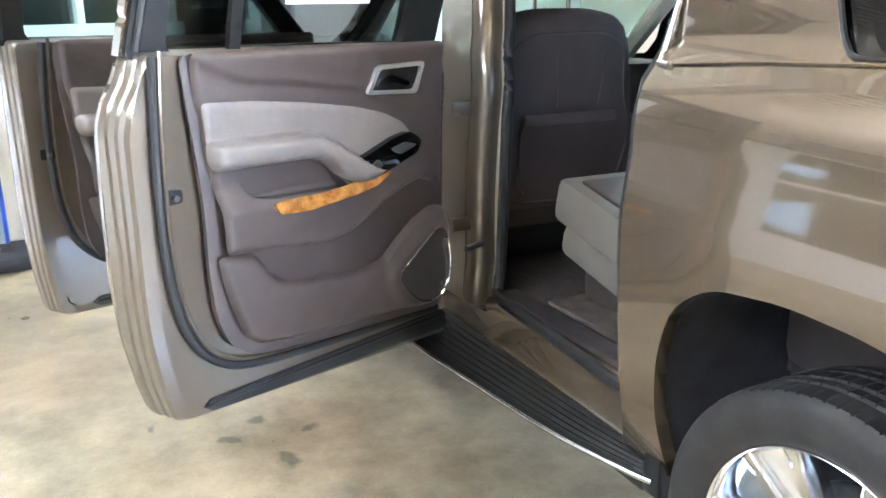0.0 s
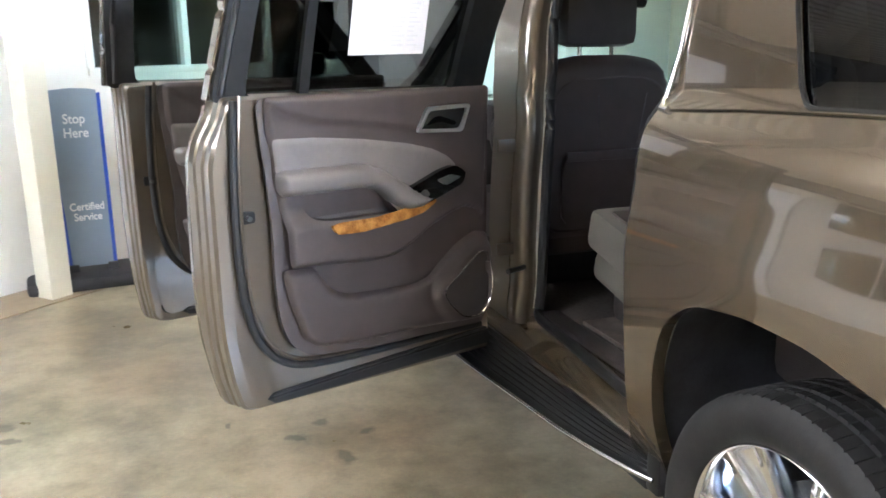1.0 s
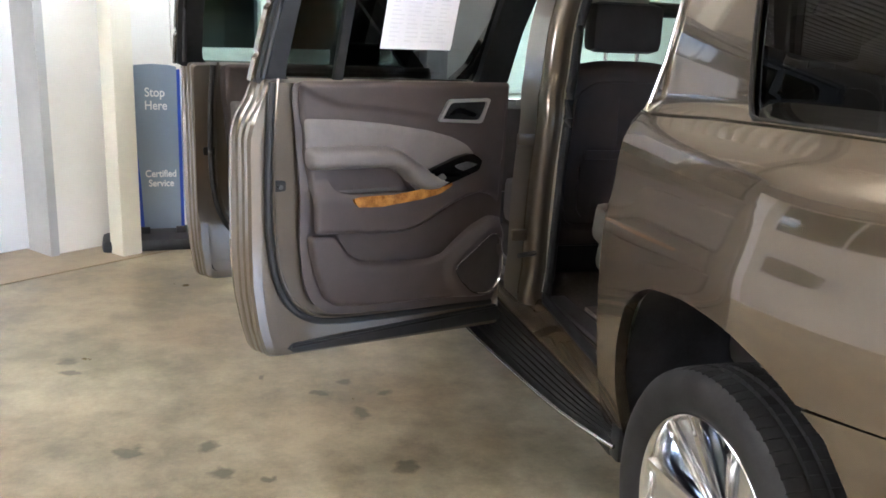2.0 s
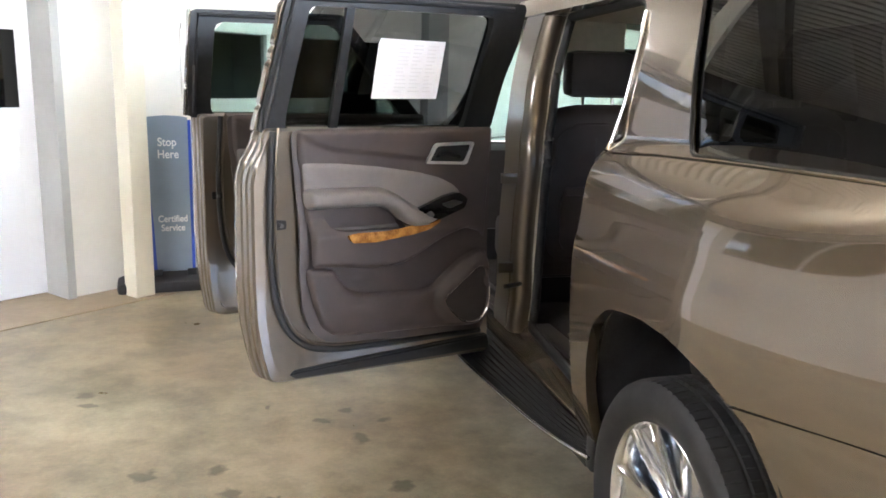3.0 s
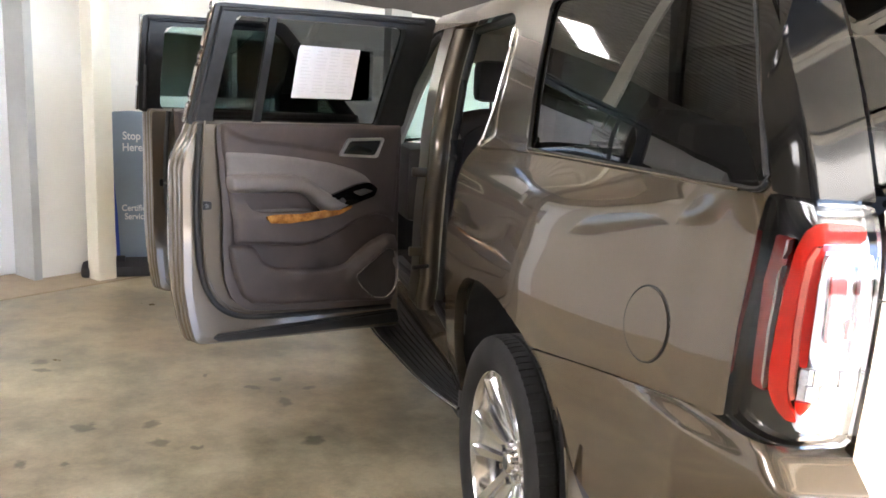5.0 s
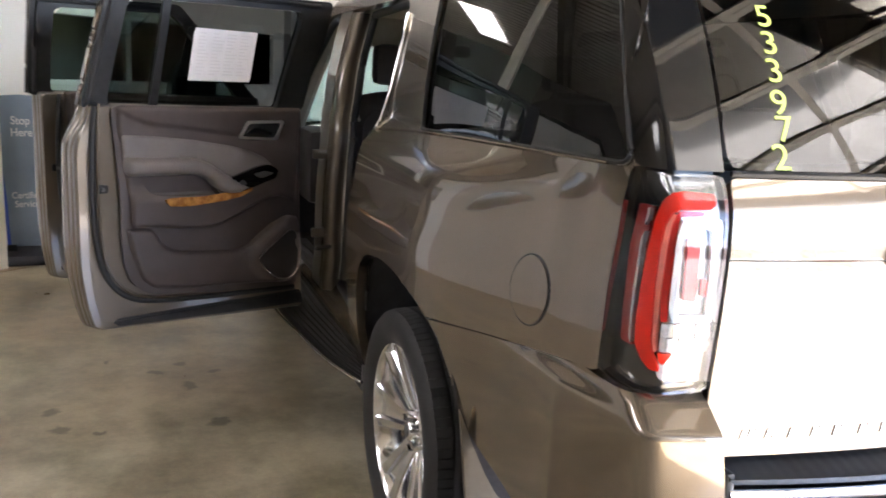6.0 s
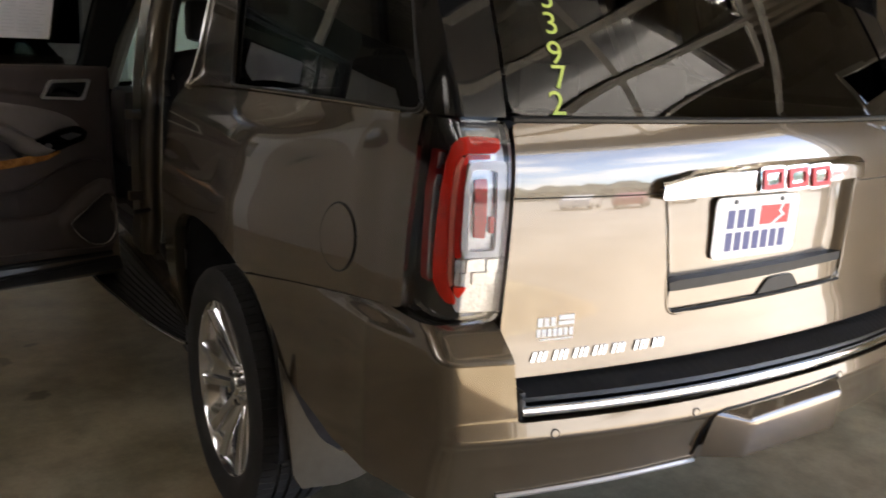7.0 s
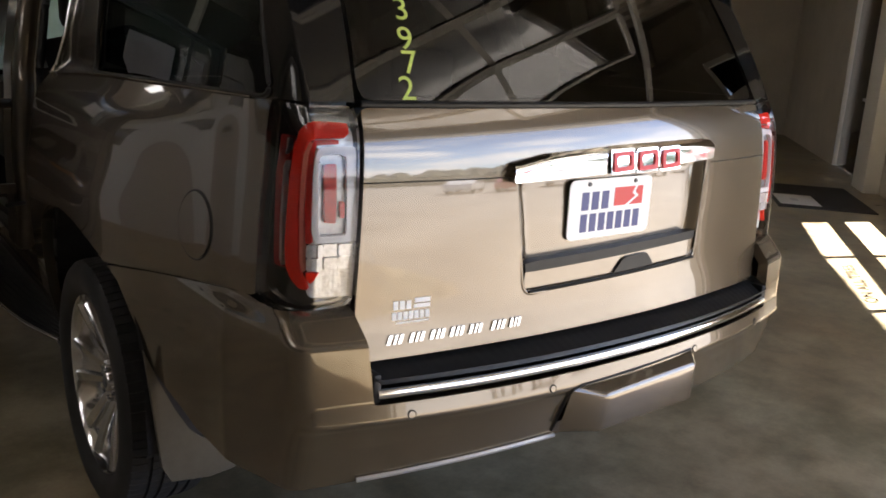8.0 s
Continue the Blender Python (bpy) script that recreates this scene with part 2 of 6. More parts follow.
# ---- mesh helpers ----
def mesh_ob(name, verts, faces, mat, parent=None, label="", smooth=True, angle=35):
    me = bpy.data.meshes.new(name)
    me.from_pydata([tuple(v) for v in verts], [], faces)
    me.materials.append(mat)
    ob = new(name, me)
    if smooth:
        me.shade_smooth()
        me.set_sharp_from_angle(angle=radians(angle))
    if parent:
        ob.parent = parent
    if label:
        ob["label"] = label
    return ob


def part(name, bm, mat, parent=None, label="", smooth=True, angle=35):
    me = bpy.data.meshes.new(name)
    bmesh.ops.recalc_face_normals(bm, faces=bm.faces[:])
    bm.to_mesh(me)
    bm.free()
    me.materials.append(mat)
    ob = new(name, me)
    if smooth:
        me.shade_smooth()
        me.set_sharp_from_angle(angle=radians(angle))
    if parent:
        ob.parent = parent
    if label:
        ob["label"] = label
    return ob


def empty(name, m=None):
    ob = new(name)
    if m is not None:
        ob.matrix_world = m
    return ob


def box(bm, lo, hi, bev=0.0, m=None, seg=2):
    """A bevelled box from corner to corner, in the frame m."""
    r = bmesh.ops.create_cube(bm, size=1.0)["verts"]
    lo, hi = Vector(lo), Vector(hi)
    c, s = (lo + hi) / 2, hi - lo
    for v in r:
        v.co = Vector((c.x + v.co.x * s.x, c.y + v.co.y * s.y, c.z + v.co.z * s.z))
    if bev:
        es = list({e for v in r for e in v.link_edges})
        f = bmesh.ops.bevel(bm, geom=es, offset=bev, segments=seg, affect="EDGES", profile=0.6)
        r = list({v for fc in f["faces"] for v in fc.verts} | {v for v in r if v.is_valid})
    if m is not None:
        for v in r:
            v.co = m @ v.co
    return r


def boxes(name, items, mat, parent=None, label="", m=None, bev=0.0):
    bm = bmesh.new()
    for lo, hi in items:
        box(bm, lo, hi, bev, m)
    return part(name, bm, mat, parent, label)


def prism(name, poly, h0, h1, mat, parent=None, label="", to=None, bev=0.0, seg=2):
    """A flat outline drawn out from h0 to h1; to() carries (p, q, h) into the world."""
    bm = bmesh.new()
    lo = [bm.verts.new((p, q, h0)) for p, q in poly]
    hi = [bm.verts.new((p, q, h1)) for p, q in poly]
    k = len(poly)
    bm.faces.new(lo[::-1])
    top = bm.faces.new(hi)
    for i in range(k):
        bm.faces.new((lo[i], lo[(i + 1) % k], hi[(i + 1) % k], hi[i]))
    if bev:
        bmesh.ops.bevel(bm, geom=list(top.edges), offset=bev, segments=seg, affect="EDGES", profile=0.6)
    if to:
        for v in bm.verts:
            v.co = to(*v.co)
    return part(name, bm, mat, parent, label)


def tube(name, pts, r, mat, parent=None, label="", closed=False, seg=8):
    """A round strip along points."""
    pts = [Vector(p) for p in pts]
    n, verts, faces = len(pts), [], []
    up = Vector((0.13, 0.21, 1)).normalized()
    for i, p in enumerate(pts):
        a = pts[i - 1] if (i or closed) else p
        b = pts[(i + 1) % n] if (i < n - 1 or closed) else p
        d = (b - a).normalized()
        s = d.cross(up)
        s = s.normalized() if s.length > 1e-4 else Vector((1, 0, 0))
        q = s.cross(d)
        for k in range(seg):
            w = 2 * math.pi * k / seg
            verts.append(p + r * (math.cos(w) * s + math.sin(w) * q))
    for i in range(n if closed else n - 1):
        for k in range(seg):
            j = (i + 1) % n
            faces.append((i * seg + k, i * seg + (k + 1) % seg, j * seg + (k + 1) % seg, j * seg + k))
    if not closed:
        faces += [tuple(range(seg))[::-1], tuple((n - 1) * seg + k for k in range(seg))]
    return mesh_ob(name, verts, faces, mat, parent, label)


def rounded(poly, r=0.03, k=4):
    """An outline with its corners rounded."""
    out, n = [], len(poly)
    for i in range(n):
        a, b, c = (Vector((*poly[(i + d) % n], 0)) for d in (-1, 0, 1))
        ra = min(r, 0.45 * (a - b).length, 0.45 * (c - b).length)
        p, q = b + (a - b).normalized() * ra, b + (c - b).normalized() * ra
        for j in range(k + 1):
            t = j / k
            v = p * (1 - t) ** 2 + b * 2 * t * (1 - t) + q * t * t
            out.append((v.x, v.y))
    return out


def inside(P, poly):
    x, y = P[:, 0], P[:, 1]
    res = np.zeros(len(P), bool)
    n = len(poly)
    for i in range(n):
        (x0, y0), (x1, y1) = poly[i], poly[(i + 1) % n]
        if y0 == y1:
            continue
        c = ((y0 > y) != (y1 > y)) & (x < (x1 - x0) * (y - y0) / (y1 - y0) + x0)
        res ^= c
    return res


def nearest(P, poly):
    best, dist = P.copy(), np.full(len(P), 1e9)
    n = len(poly)
    for i in range(n):
        a, b = np.array(poly[i]), np.array(poly[(i + 1) % n])
        d = b - a
        t = np.clip(((P - a) @ d) / max(d @ d, 1e-12), 0, 1)
        q = a + t[:, None] * d
        e = np.hypot(*(P - q).T)
        m = e < dist
        best[m], dist[m] = q[m], e[m]
    return best, dist


def patch(name, to, poly, mat, parent=None, holes=(), step=0.02, lip=0.0, label="", angle=35, sz=None, flip=True):
    """A curved sheet: the outline poly, less its holes, on the surface to(p, q). Its free edges turn in by lip."""
    P0 = np.array(poly)
    lo, hi = P0.min(0), P0.max(0)
    st = np.array([step, sz or step])
    cnt = np.maximum(np.ceil((hi - lo) / st).astype(int), 2) + 1
    gx, gy = np.linspace(lo[0], hi[0], cnt[0]), np.linspace(lo[1], hi[1], cnt[1])
    st = np.array([gx[1] - gx[0], gy[1] - gy[0]])
    G = np.stack(np.meshgrid(gx, gy, indexing="ij"), -1).reshape(-1, 2)
    fixed = np.zeros(len(G), bool)
    for ring in (poly, *holes):
        near, dist = nearest(G / st, [tuple(np.array(p) / st) for p in ring])
        m = (dist < 0.56) & ~fixed
        G[m], fixed[m] = near[m] * st, True
    keep_in = inside(G, poly)
    for h in holes:
        keep_in &= ~inside(G, h)
    ok = fixed | keep_in
    ny, faces = cnt[1], []
    for i in range(cnt[0] - 1):
        for j in range(cnt[1] - 1):
            q = (i * ny + j, (i + 1) * ny + j, (i + 1) * ny + j + 1, i * ny + j + 1)
            g = [k for k in q if ok[k]]
            if len(g) >= 3:
                faces.append(g)
    cen = np.array([G[f].mean(0) for f in faces])
    good = inside(cen, poly)
    for h in holes:
        good &= ~inside(cen, h)
    faces = [f for f, g in zip(faces, good) if g]
    used = sorted({k for f in faces for k in f})
    idx = {k: i for i, k in enumerate(used)}
    verts = [Vector(to(*G[k])) for k in used]
    faces = [[idx[k] for k in f] for f in faces]
    bm = bmesh.new()
    bv = [bm.verts.new(v) for v in verts]
    for f in faces:
        try:
            bm.faces.new([bv[k] for k in (f[::-1] if flip else f)])
        except ValueError:
            pass
    bmesh.ops.remove_doubles(bm, verts=bm.verts[:], dist=0.0004)
    bmesh.ops.dissolve_degenerate(bm, edges=bm.edges[:], dist=0.0003)
    bm.normal_update()
    if lip:
        # inward is found from the surface itself: lip > 0 turns against the face normals
        nrm = {v: v.normal.copy() for v in bm.verts}
        eds = [e for e in bm.edges if e.is_boundary]
        r = bmesh.ops.extrude_edge_only(bm, edges=eds)
        old = {}
        for v in [g for g in r["geom"] if isinstance(g, bmesh.types.BMVert)]:
            for e in v.link_edges:
                o = e.other_vert(v)
                if o in nrm and (o.co - v.co).length < 1e-7:
                    old[v] = nrm[o]
        for v, nn in old.items():
            v.co -= nn * lip
    me = bpy.data.meshes.new(name)
    bm.to_mesh(me)
    bm.free()
    me.materials.append(mat)
    me.shade_smooth()
    me.set_sharp_from_angle(angle=radians(angle))
    ob = new(name, me)
    if parent:
        ob.parent = parent
    if label:
        ob["label"] = label
    return ob


def smooth(a, b, x):
    t = min(1, max(0, (x - a) / (b - a)))
    return t * t * (3 - 2 * t)


def table(rows, soft=True):
    """A curve through rows: monotone cubic, or straight from row to row."""
    xs, ys = (np.array(a, float) for a in zip(*rows))
    if not soft:
        return lambda x: float(np.interp(x, xs, ys))
    h, d = np.diff(xs), np.diff(ys) / np.diff(xs)
    g = np.zeros(len(xs))
    g[0], g[-1] = d[0], d[-1]
    for i in range(1, len(xs) - 1):
        if d[i - 1] * d[i] > 0:
            w1, w2 = 2 * h[i] + h[i - 1], h[i] + 2 * h[i - 1]
            g[i] = (w1 + w2) / (w1 / d[i - 1] + w2 / d[i])

    def f(x):
        x = min(max(x, xs[0]), xs[-1])
        i = min(int(np.searchsorted(xs, x, "right")) - 1, len(h) - 1)
        t = (x - xs[i]) / h[i]
        return float((1 + 2 * t) * (1 - t) ** 2 * ys[i] + t * (1 - t) ** 2 * h[i] * g[i] + t * t * (3 - 2 * t) * ys[i + 1] + t * t * (t - 1) * h[i] * g[i + 1])
    return f


def text(name, body, size, m, mat, parent=None, depth=0.001, align="CENTER"):
    cu = bpy.data.curves.new(name, "FONT")
    cu.body, cu.size, cu.extrude, cu.align_x, cu.align_y = body, size, depth, align, "CENTER"
    cu.materials.append(mat)
    ob = new(name, cu)
    ob.matrix_world = m
    if parent:
        ob.parent = parent
        ob.matrix_parent_inverse = parent.matrix_world.inverted()
    return ob


# ---- the car's surface: s runs along the left side, round the left rear corner, across the tail and up the right side ----
SIDE_BASE = table([(0.40, 0.90), (0.50, 0.925), (0.62, 0.935), (0.80, 0.937), (1.0, 0.931), (1.10, 0.924), (1.16, 0.9185), (1.23, 0.9125), (1.28, 0.909),
                   (1.325, 0.9045), (1.36, 0.896), (1.40, 0.887), (1.50, 0.866), (1.60, 0.842), (1.70, 0.817), (1.80, 0.790), (1.87, 0.768), (1.92, 0.738), (1.95, 0.70)])
SIDE_FLARE = table([(0.40, 0.055), (0.66, 0.089), (0.80, 0.099), (0.95, 0.107), (1.04, 0.110), (1.08, 0.1075), (1.12, 0.1025), (1.16, 0.0985), (1.20, 0.0968), (1.225, 0.0935), (1.27, 0.083), (1.30, 0.070), (1.32, 0.056), (1.345, 0.035), (1.36, 0.024), (1.38, 0.012), (1.40, 0.0)])
TAIL = table([(0.60, 1.250), (0.84, 1.2525), (0.88, 1.2475), (0.92, 1.2425), (0.96, 1.2402), (1.0, 1.2395), (1.10, 1.2386), (1.18, 1.2355), (1.234, 1.2313), (1.28, 1.2255), (1.32, 1.217), (1.36, 1.201), (1.38, 1.189), (1.397, 1.180), (1.45, 1.1515), (1.50, 1.1236), (1.55, 1.0937), (1.60, 1.0618), (1.70, 0.992),
              (1.80, 0.914), (1.87, 0.855), (1.92, 0.810), (1.95, 0.78)])
YC, XC = -0.93, 0.80
S_REAR, S_MID = YC - 0.30, YC - 0.30 - XC


def flare(y):
    """How much of the haunch is left at y: full over the wheel, gone before the tail lamp."""
    return smooth(-0.86, -0.06, y) * (1 - 0.3 * smooth(0.8, 1.3, y))


def side_x(y, z):
    f = smooth(-1.25, -0.25, y)
    k = smooth(-0.80, -0.93, y) * smooth(1.42, 1.36, z) * smooth(0.80, 0.95, z)
    base = SIDE_BASE(z) * (1 - k) + (0.926 - 0.085 * (z - 0.95)) * k
    return base - 0.033 * (1 - f) ** 1.6 + SIDE_FLARE(z) * flare(y) - 0.05 * smooth(3.2, 4.3, y)


def tail_y(x, z):
    return -TAIL(z) + 0.060 * (abs(x) / 0.70) ** 2.0


def shell(s, z, off=0.0):
    """The point of the body's skin at s and height z, pushed out by off."""
    right = s < S_MID
    if right:
        s = 2 * S_MID - s
    if s >= YC:
        x, y = -side_x(s, z), s
        o = Vector((-1, 0, 0))
    elif s > S_REAR:
        t = (YC - s) / 0.30
        a = Vector((-side_x(YC, z), YC))
        c = Vector((-XC, tail_y(-XC, z)))
        k = Vector((-side_x(YC - 0.25, z) + 0.012, tail_y(-0.87, z) - 0.02))
        p = a * (1 - t) ** 2 + k * 2 * t * (1 - t) + c * t * t
        x, y = p
        d = (k - a) * (1 - t) + (c - k) * t
        o = Vector((d.y, -d.x, 0)).normalized()
        o = Vector((-abs(o.x), -abs(o.y), 0))
    else:
        x = -(s - S_MID)
        y = tail_y(x, z)
        o = Vector((0, -1, 0))
    x, y = x + o.x * off, y + o.y * off
    return Vector((-x if right else x, y, z))


def sx(x):
    """s of a point of the tail at x (left of the middle is minus)."""
    return S_MID - x


def skin(off=0.0):
    return lambda s, z: shell(s, z, off)


car = empty("car", pose(0, 0.6, 0))
tagged(car, "bronze metallic full-size SUV with both driver-side doors standing open", "car")
CAR_INV = car.matrix_world.inverted()


def own(ob):
    """Keep a part where it was modelled when it joins the car."""
    ob.parent = car
    ob.matrix_parent_inverse = CAR_INV
    return ob


def mirror_s(poly):
    return [(2 * S_MID - s, z) for s, z in poly]


ARCH = rounded([(0.415, 0.36), (0.435, 0.60), (0.426, 0.74), (0.382, 0.870), (0.28, 0.944), (0.10, 0.968), (-0.08, 0.962), (-0.24, 0.92), (-0.37, 0.85),
                (-0.45, 0.75), (-0.495, 0.62), (-0.51, 0.36)], 0.05, 3)
ARCH_F = [(3.302 + y, z) for y, z in rounded([(0.48, 0.36), (0.48, 0.60), (0.44, 0.75), (0.36, 0.86), (0.22, 0.93), (0.0, 0.955), (-0.22, 0.93), (-0.36, 0.86),
                                             (-0.44, 0.75), (-0.48, 0.60), (-0.48, 0.36)], 0.05, 3)]
OPEN_R = rounded([(0.56, 1.19), (0.555, 0.96), (0.555, 0.62), (0.60, 0.53), (0.70, 0.515), (1.38, 0.515), (1.45, 0.56), (1.46, 1.20), (1.50, 1.37), (1.59, 1.62), (1.60, 1.842), (0.74, 1.842), (0.662, 1.80),
                  (0.625, 1.60), (0.610, 1.37)], 0.05, 3)
OPEN_ALL = rounded([(0.56, 1.19), (0.555, 0.96), (0.555, 0.62), (0.562, 0.52), (0.585, 0.45), (0.60, 0.38), (2.60, 0.38), (2.62, 0.515), (2.66, 0.70), (2.68, 1.36), (2.10, 1.83), (1.92, 1.842), (0.74, 1.842), (0.662, 1.80),
                    (0.625, 1.60), (0.610, 1.37)], 0.05, 3)
OPEN_F = rounded([(1.73, 0.515), (2.62, 0.515), (2.66, 0.70), (2.68, 1.36), (2.10, 1.83), (1.92, 1.842), (1.90, 1.62), (1.79, 1.37), (1.73, 1.20)], 0.06, 4)
QWIN = rounded([(0.150, 1.381), (0.245, 1.60), (0.330, 1.85), (-0.76, 1.85), (-1.03, 1.399)], 0.05, 5)
LAMP = [(-1.018, 1.392), (-1.001, 1.33), (-0.992, 1.15), (-0.997, 0.984), (-1.05, 0.970), (-1.09, 0.968), (sx(-0.760), 0.974), (sx(-0.742), 0.980), (sx(-0.728), 1.20), (sx(-0.715), 1.39)]
LAMP = rounded(LAMP, 0.015, 2)
GATE = rounded([(sx(-0.722), 0.845), (sx(-0.733), 0.95), (sx(-0.718), 1.20), (sx(-0.704), 1.385), (sx(0.704), 1.385), (sx(0.718), 1.20), (sx(0.733), 0.95), (sx(0.722), 0.845)], 0.012, 2)
GGLASS = rounded([(sx(-0.70), 1.40), (sx(-0.64), 1.86), (sx(0.64), 1.86), (sx(0.70), 1.40)], 0.03, 3)


SIDE = [(4.25, 0.50), (4.25, 1.12), (2.95, 1.22), (2.10, 1.925), (-0.80, 1.925), (-0.80, 1.86), (-1.045, 1.397), (-1.016, 1.394), (-0.997, 1.33), (-0.988, 1.15), (-0.993, 0.974),
        (-0.85, 0.957), (-0.55, 0.920), (-0.29, 0.887), (-0.20, 0.80), (-0.10, 0.43), (0.5, 0.43), (2.7, 0.43), (2.75, 0.50)]
SHUT = [rounded([(0.64, 1.40), (0.76, 1.78), (1.46, 1.79), (1.46, 1.40)], 0.04), rounded([(1.64, 1.40), (1.64, 1.79), (2.08, 1.77), (2.56, 1.40)], 0.04)]
own(patch("body_side", skin(), SIDE, PAINT, None, [ARCH, ARCH_F, QWIN, OPEN_ALL], 0.022, 0.035))
own(patch("body_side", skin(), mirror_s(SIDE), PAINT, None, [mirror_s(h) for h in (ARCH, ARCH_F, QWIN, *SHUT)], 0.03, 0.035))
for h in SHUT:
    own(patch("side_window", skin(-0.006), mirror_s(h), GLASSDARK if h is SHUT[0] else GLASSCLEAR, None, [], 0.05)).visible_shadow = False


def roof_surface(u, v):
    """u from -1 to 1 across, v along y."""
    w = 0.735 * (1 - 0.10 * smooth(1.4, 2.2, v))
    return Vector((u * w, v, 1.92 + 0.040 * (1 - u ** 4) - 0.03 * smooth(1.5, 2.2, v)))


own(patch("roof", roof_surface, [(-1, -0.86), (1, -0.86), (1, 2.12), (-1, 2.12)], PAINT, None, [], 0.06, 0.01, flip=False))
own(mesh_ob("hood", [(x * 0.80 * (1 - 0.12 * (j / 8) ** 2), 2.95 + 1.25 * j / 8, 1.22 + 0.04 * (1 - x * x) - 0.12 * (j / 8) ** 2) for j in range(9) for x in [i / 8 - 1 for i in range(17)]],
            [(j * 17 + i, j * 17 + i + 1, (j + 1) * 17 + i + 1, (j + 1) * 17 + i) for j in range(8) for i in range(16)], PAINT))
own(boxes("front_fascia", [((-0.90, 4.08, 0.45), (0.90, 4.30, 1.12))], PAINT, bev=0.06))
own(boxes("grille", [((-0.50, 4.29, 0.72), (0.50, 4.33, 1.06))], CHROME, bev=0.02))

# glazing and pillars
own(patch("quarter_window", skin(-0.006), QWIN, GLASSQUARTER, None, [], 0.03)).visible_shadow = False
own(patch("quarter_window", skin(-0.006), mirror_s(QWIN), GLASSQUARTER, None, [], 0.03)).visible_shadow = False
ring = [(s, z) for s, z in QWIN]
own(tube("window_trim", [shell(s, z, 0.004) for s, z in ring], 0.006, BLACKTRIM, closed=True, seg=6))
own(tube("window_trim", [shell(s, z, 0.006) for s, z in [(0.555, 1.350), (0.592, 1.353), (0.600, 1.375), (0.603, 1.49), (0.610, 1.605), (0.622, 1.71), (0.645, 1.775)]], 0.008, CHROME, label="bright chrome strip edging the rear pillar", seg=12))
own(tube("window_trim", [shell(s, z, 0.004) for s, z in [(0.585, 1.350), (0.30, 1.368), (0.0, 1.378), (-0.5, 1.388), (-0.95, 1.393)]], 0.004, PAINT, seg=6))
for f in (lambda p: p, mirror_s):
    own(patch("rear_pillar_glass", skin(0.001), f([(-0.765, 1.86), (-1.03, 1.402), (-1.05, 1.397), (sx(-0.712), 1.396), (sx(-0.650), 1.86), (sx(-0.64), 1.915), (-0.80, 1.915)]), GLOSSBLACK, None, [], 0.025, 0.02))
rg = own(patch("rear_window", skin(-0.004), GGLASS, GLASSREAR, None, [], 0.025))
rg.visible_shadow = False
own(patch("spoiler", lambda s, z: shell(s, z, 0.10 * smooth(1.83, 1.92, z)), [(sx(-0.64), 1.865), (sx(0.64), 1.865), (sx(0.60), 1.935), (sx(-0.60), 1.935)], PAINT, None, [], 0.05, 0.05))
own(tube("rear_glass_seal", [shell(sx(x), 1.393, 0.004) for x in np.linspace(-0.70, 0.70, 15)], 0.007, BLACKTRIM, seg=6))

# ---- tailgate ----
REC = rounded([(sx(-0.300), 0.948), (sx(0.350), 0.962), (sx(0.376), 1.27), (sx(-0.342), 1.265)], 0.03, 4)
tailgate = own(patch("tailgate", skin(0.002), GATE, PAINT, None, [REC], 0.022, 0.03))


def gate_part(ob):
    ob.parent = tailgate
    return ob


def gskin(dep):
    return lambda s, z: shell(s, z) + Vector((0, dep, 0))


# the recess: floor, ledge, handle and its shadow slot
def basin(s, z):
    e = nearest(np.array([[s, z]]), REC)[1][0]
    return shell(s, z) + Vector((0, -0.002 + 0.034 * smooth(-0.004, 0.042, e), 0))


gate_part(patch("plate_recess", basin, REC, PAINT, None, [], 0.012))
gate_part(tube("recess_lip", [shell(s, z, -0.002) for s, z in REC], 0.006, PAINT, closed=True, seg=12))
gate_part(tube("recess_gap", [shell(sx(x), 0.9545 + 0.021 * (x + 0.29), 0.004) for x in np.linspace(-0.285, 0.345, 14)], 0.004, BLACKTRIM, seg=6))
gate_part(patch("handle_ledge", gskin(0.004), rounded([(sx(-0.292), 0.953), (sx(0.355), 0.967), (sx(0.366), 1.020), (sx(-0.294), 1.004)], 0.01), PAINT, None, [], 0.02, 0.05))
gate_part(patch("handle_slot", gskin(0.003), rounded([(sx(-0.292), 1.001), (sx(-0.296), 1.026), (sx(0.368), 1.044), (sx(0.36), 1.020)], 0.004), BLACKTRIM, None, [], 0.03, 0.03))
gate_part(patch("handle_slot", gskin(-0.002), rounded([(sx(0.00), 0.966), (sx(0.165), 0.971), (sx(0.13), 1.008), (sx(0.04), 1.004)], 0.006), BLACKTRIM, None, [], 0.03, 0.02))
for z0 in (1.234,):
    for x0, x1 in ((-0.722, -0.345), (0.392, 0.722)):
        gate_part(tube("panel_gap", [shell(sx(x), z0 + 0.0 * x, 0.001) for x in np.linspace(x0, x1, 10)], 0.002, BLACKTRIM, seg=6))
BAR = rounded([(sx(-0.364), 1.224), (sx(0.366), 1.250), (sx(0.370), 1.300), (sx(0.28), 1.304), (sx(0.0), 1.300), (sx(-0.25), 1.287), (sx(-0.358), 1.268)], 0.008, 3)
BAR_TOP = table([(-0.364, 1.268), (-0.25, 1.287), (0.0, 1.300), (0.28, 1.304), (0.37, 1.300)])
bar = gate_part(patch("chrome_bar", lambda s, z: shell(s, z, 0.030 - 0.020 * smooth(BAR_TOP(S_MID - s) - 0.018, BAR_TOP(S_MID - s) + 0.006, z) + 0.05 * (z - 1.25)), BAR, CHROME, None, [], 0.012, 0.030, sz=0.006))
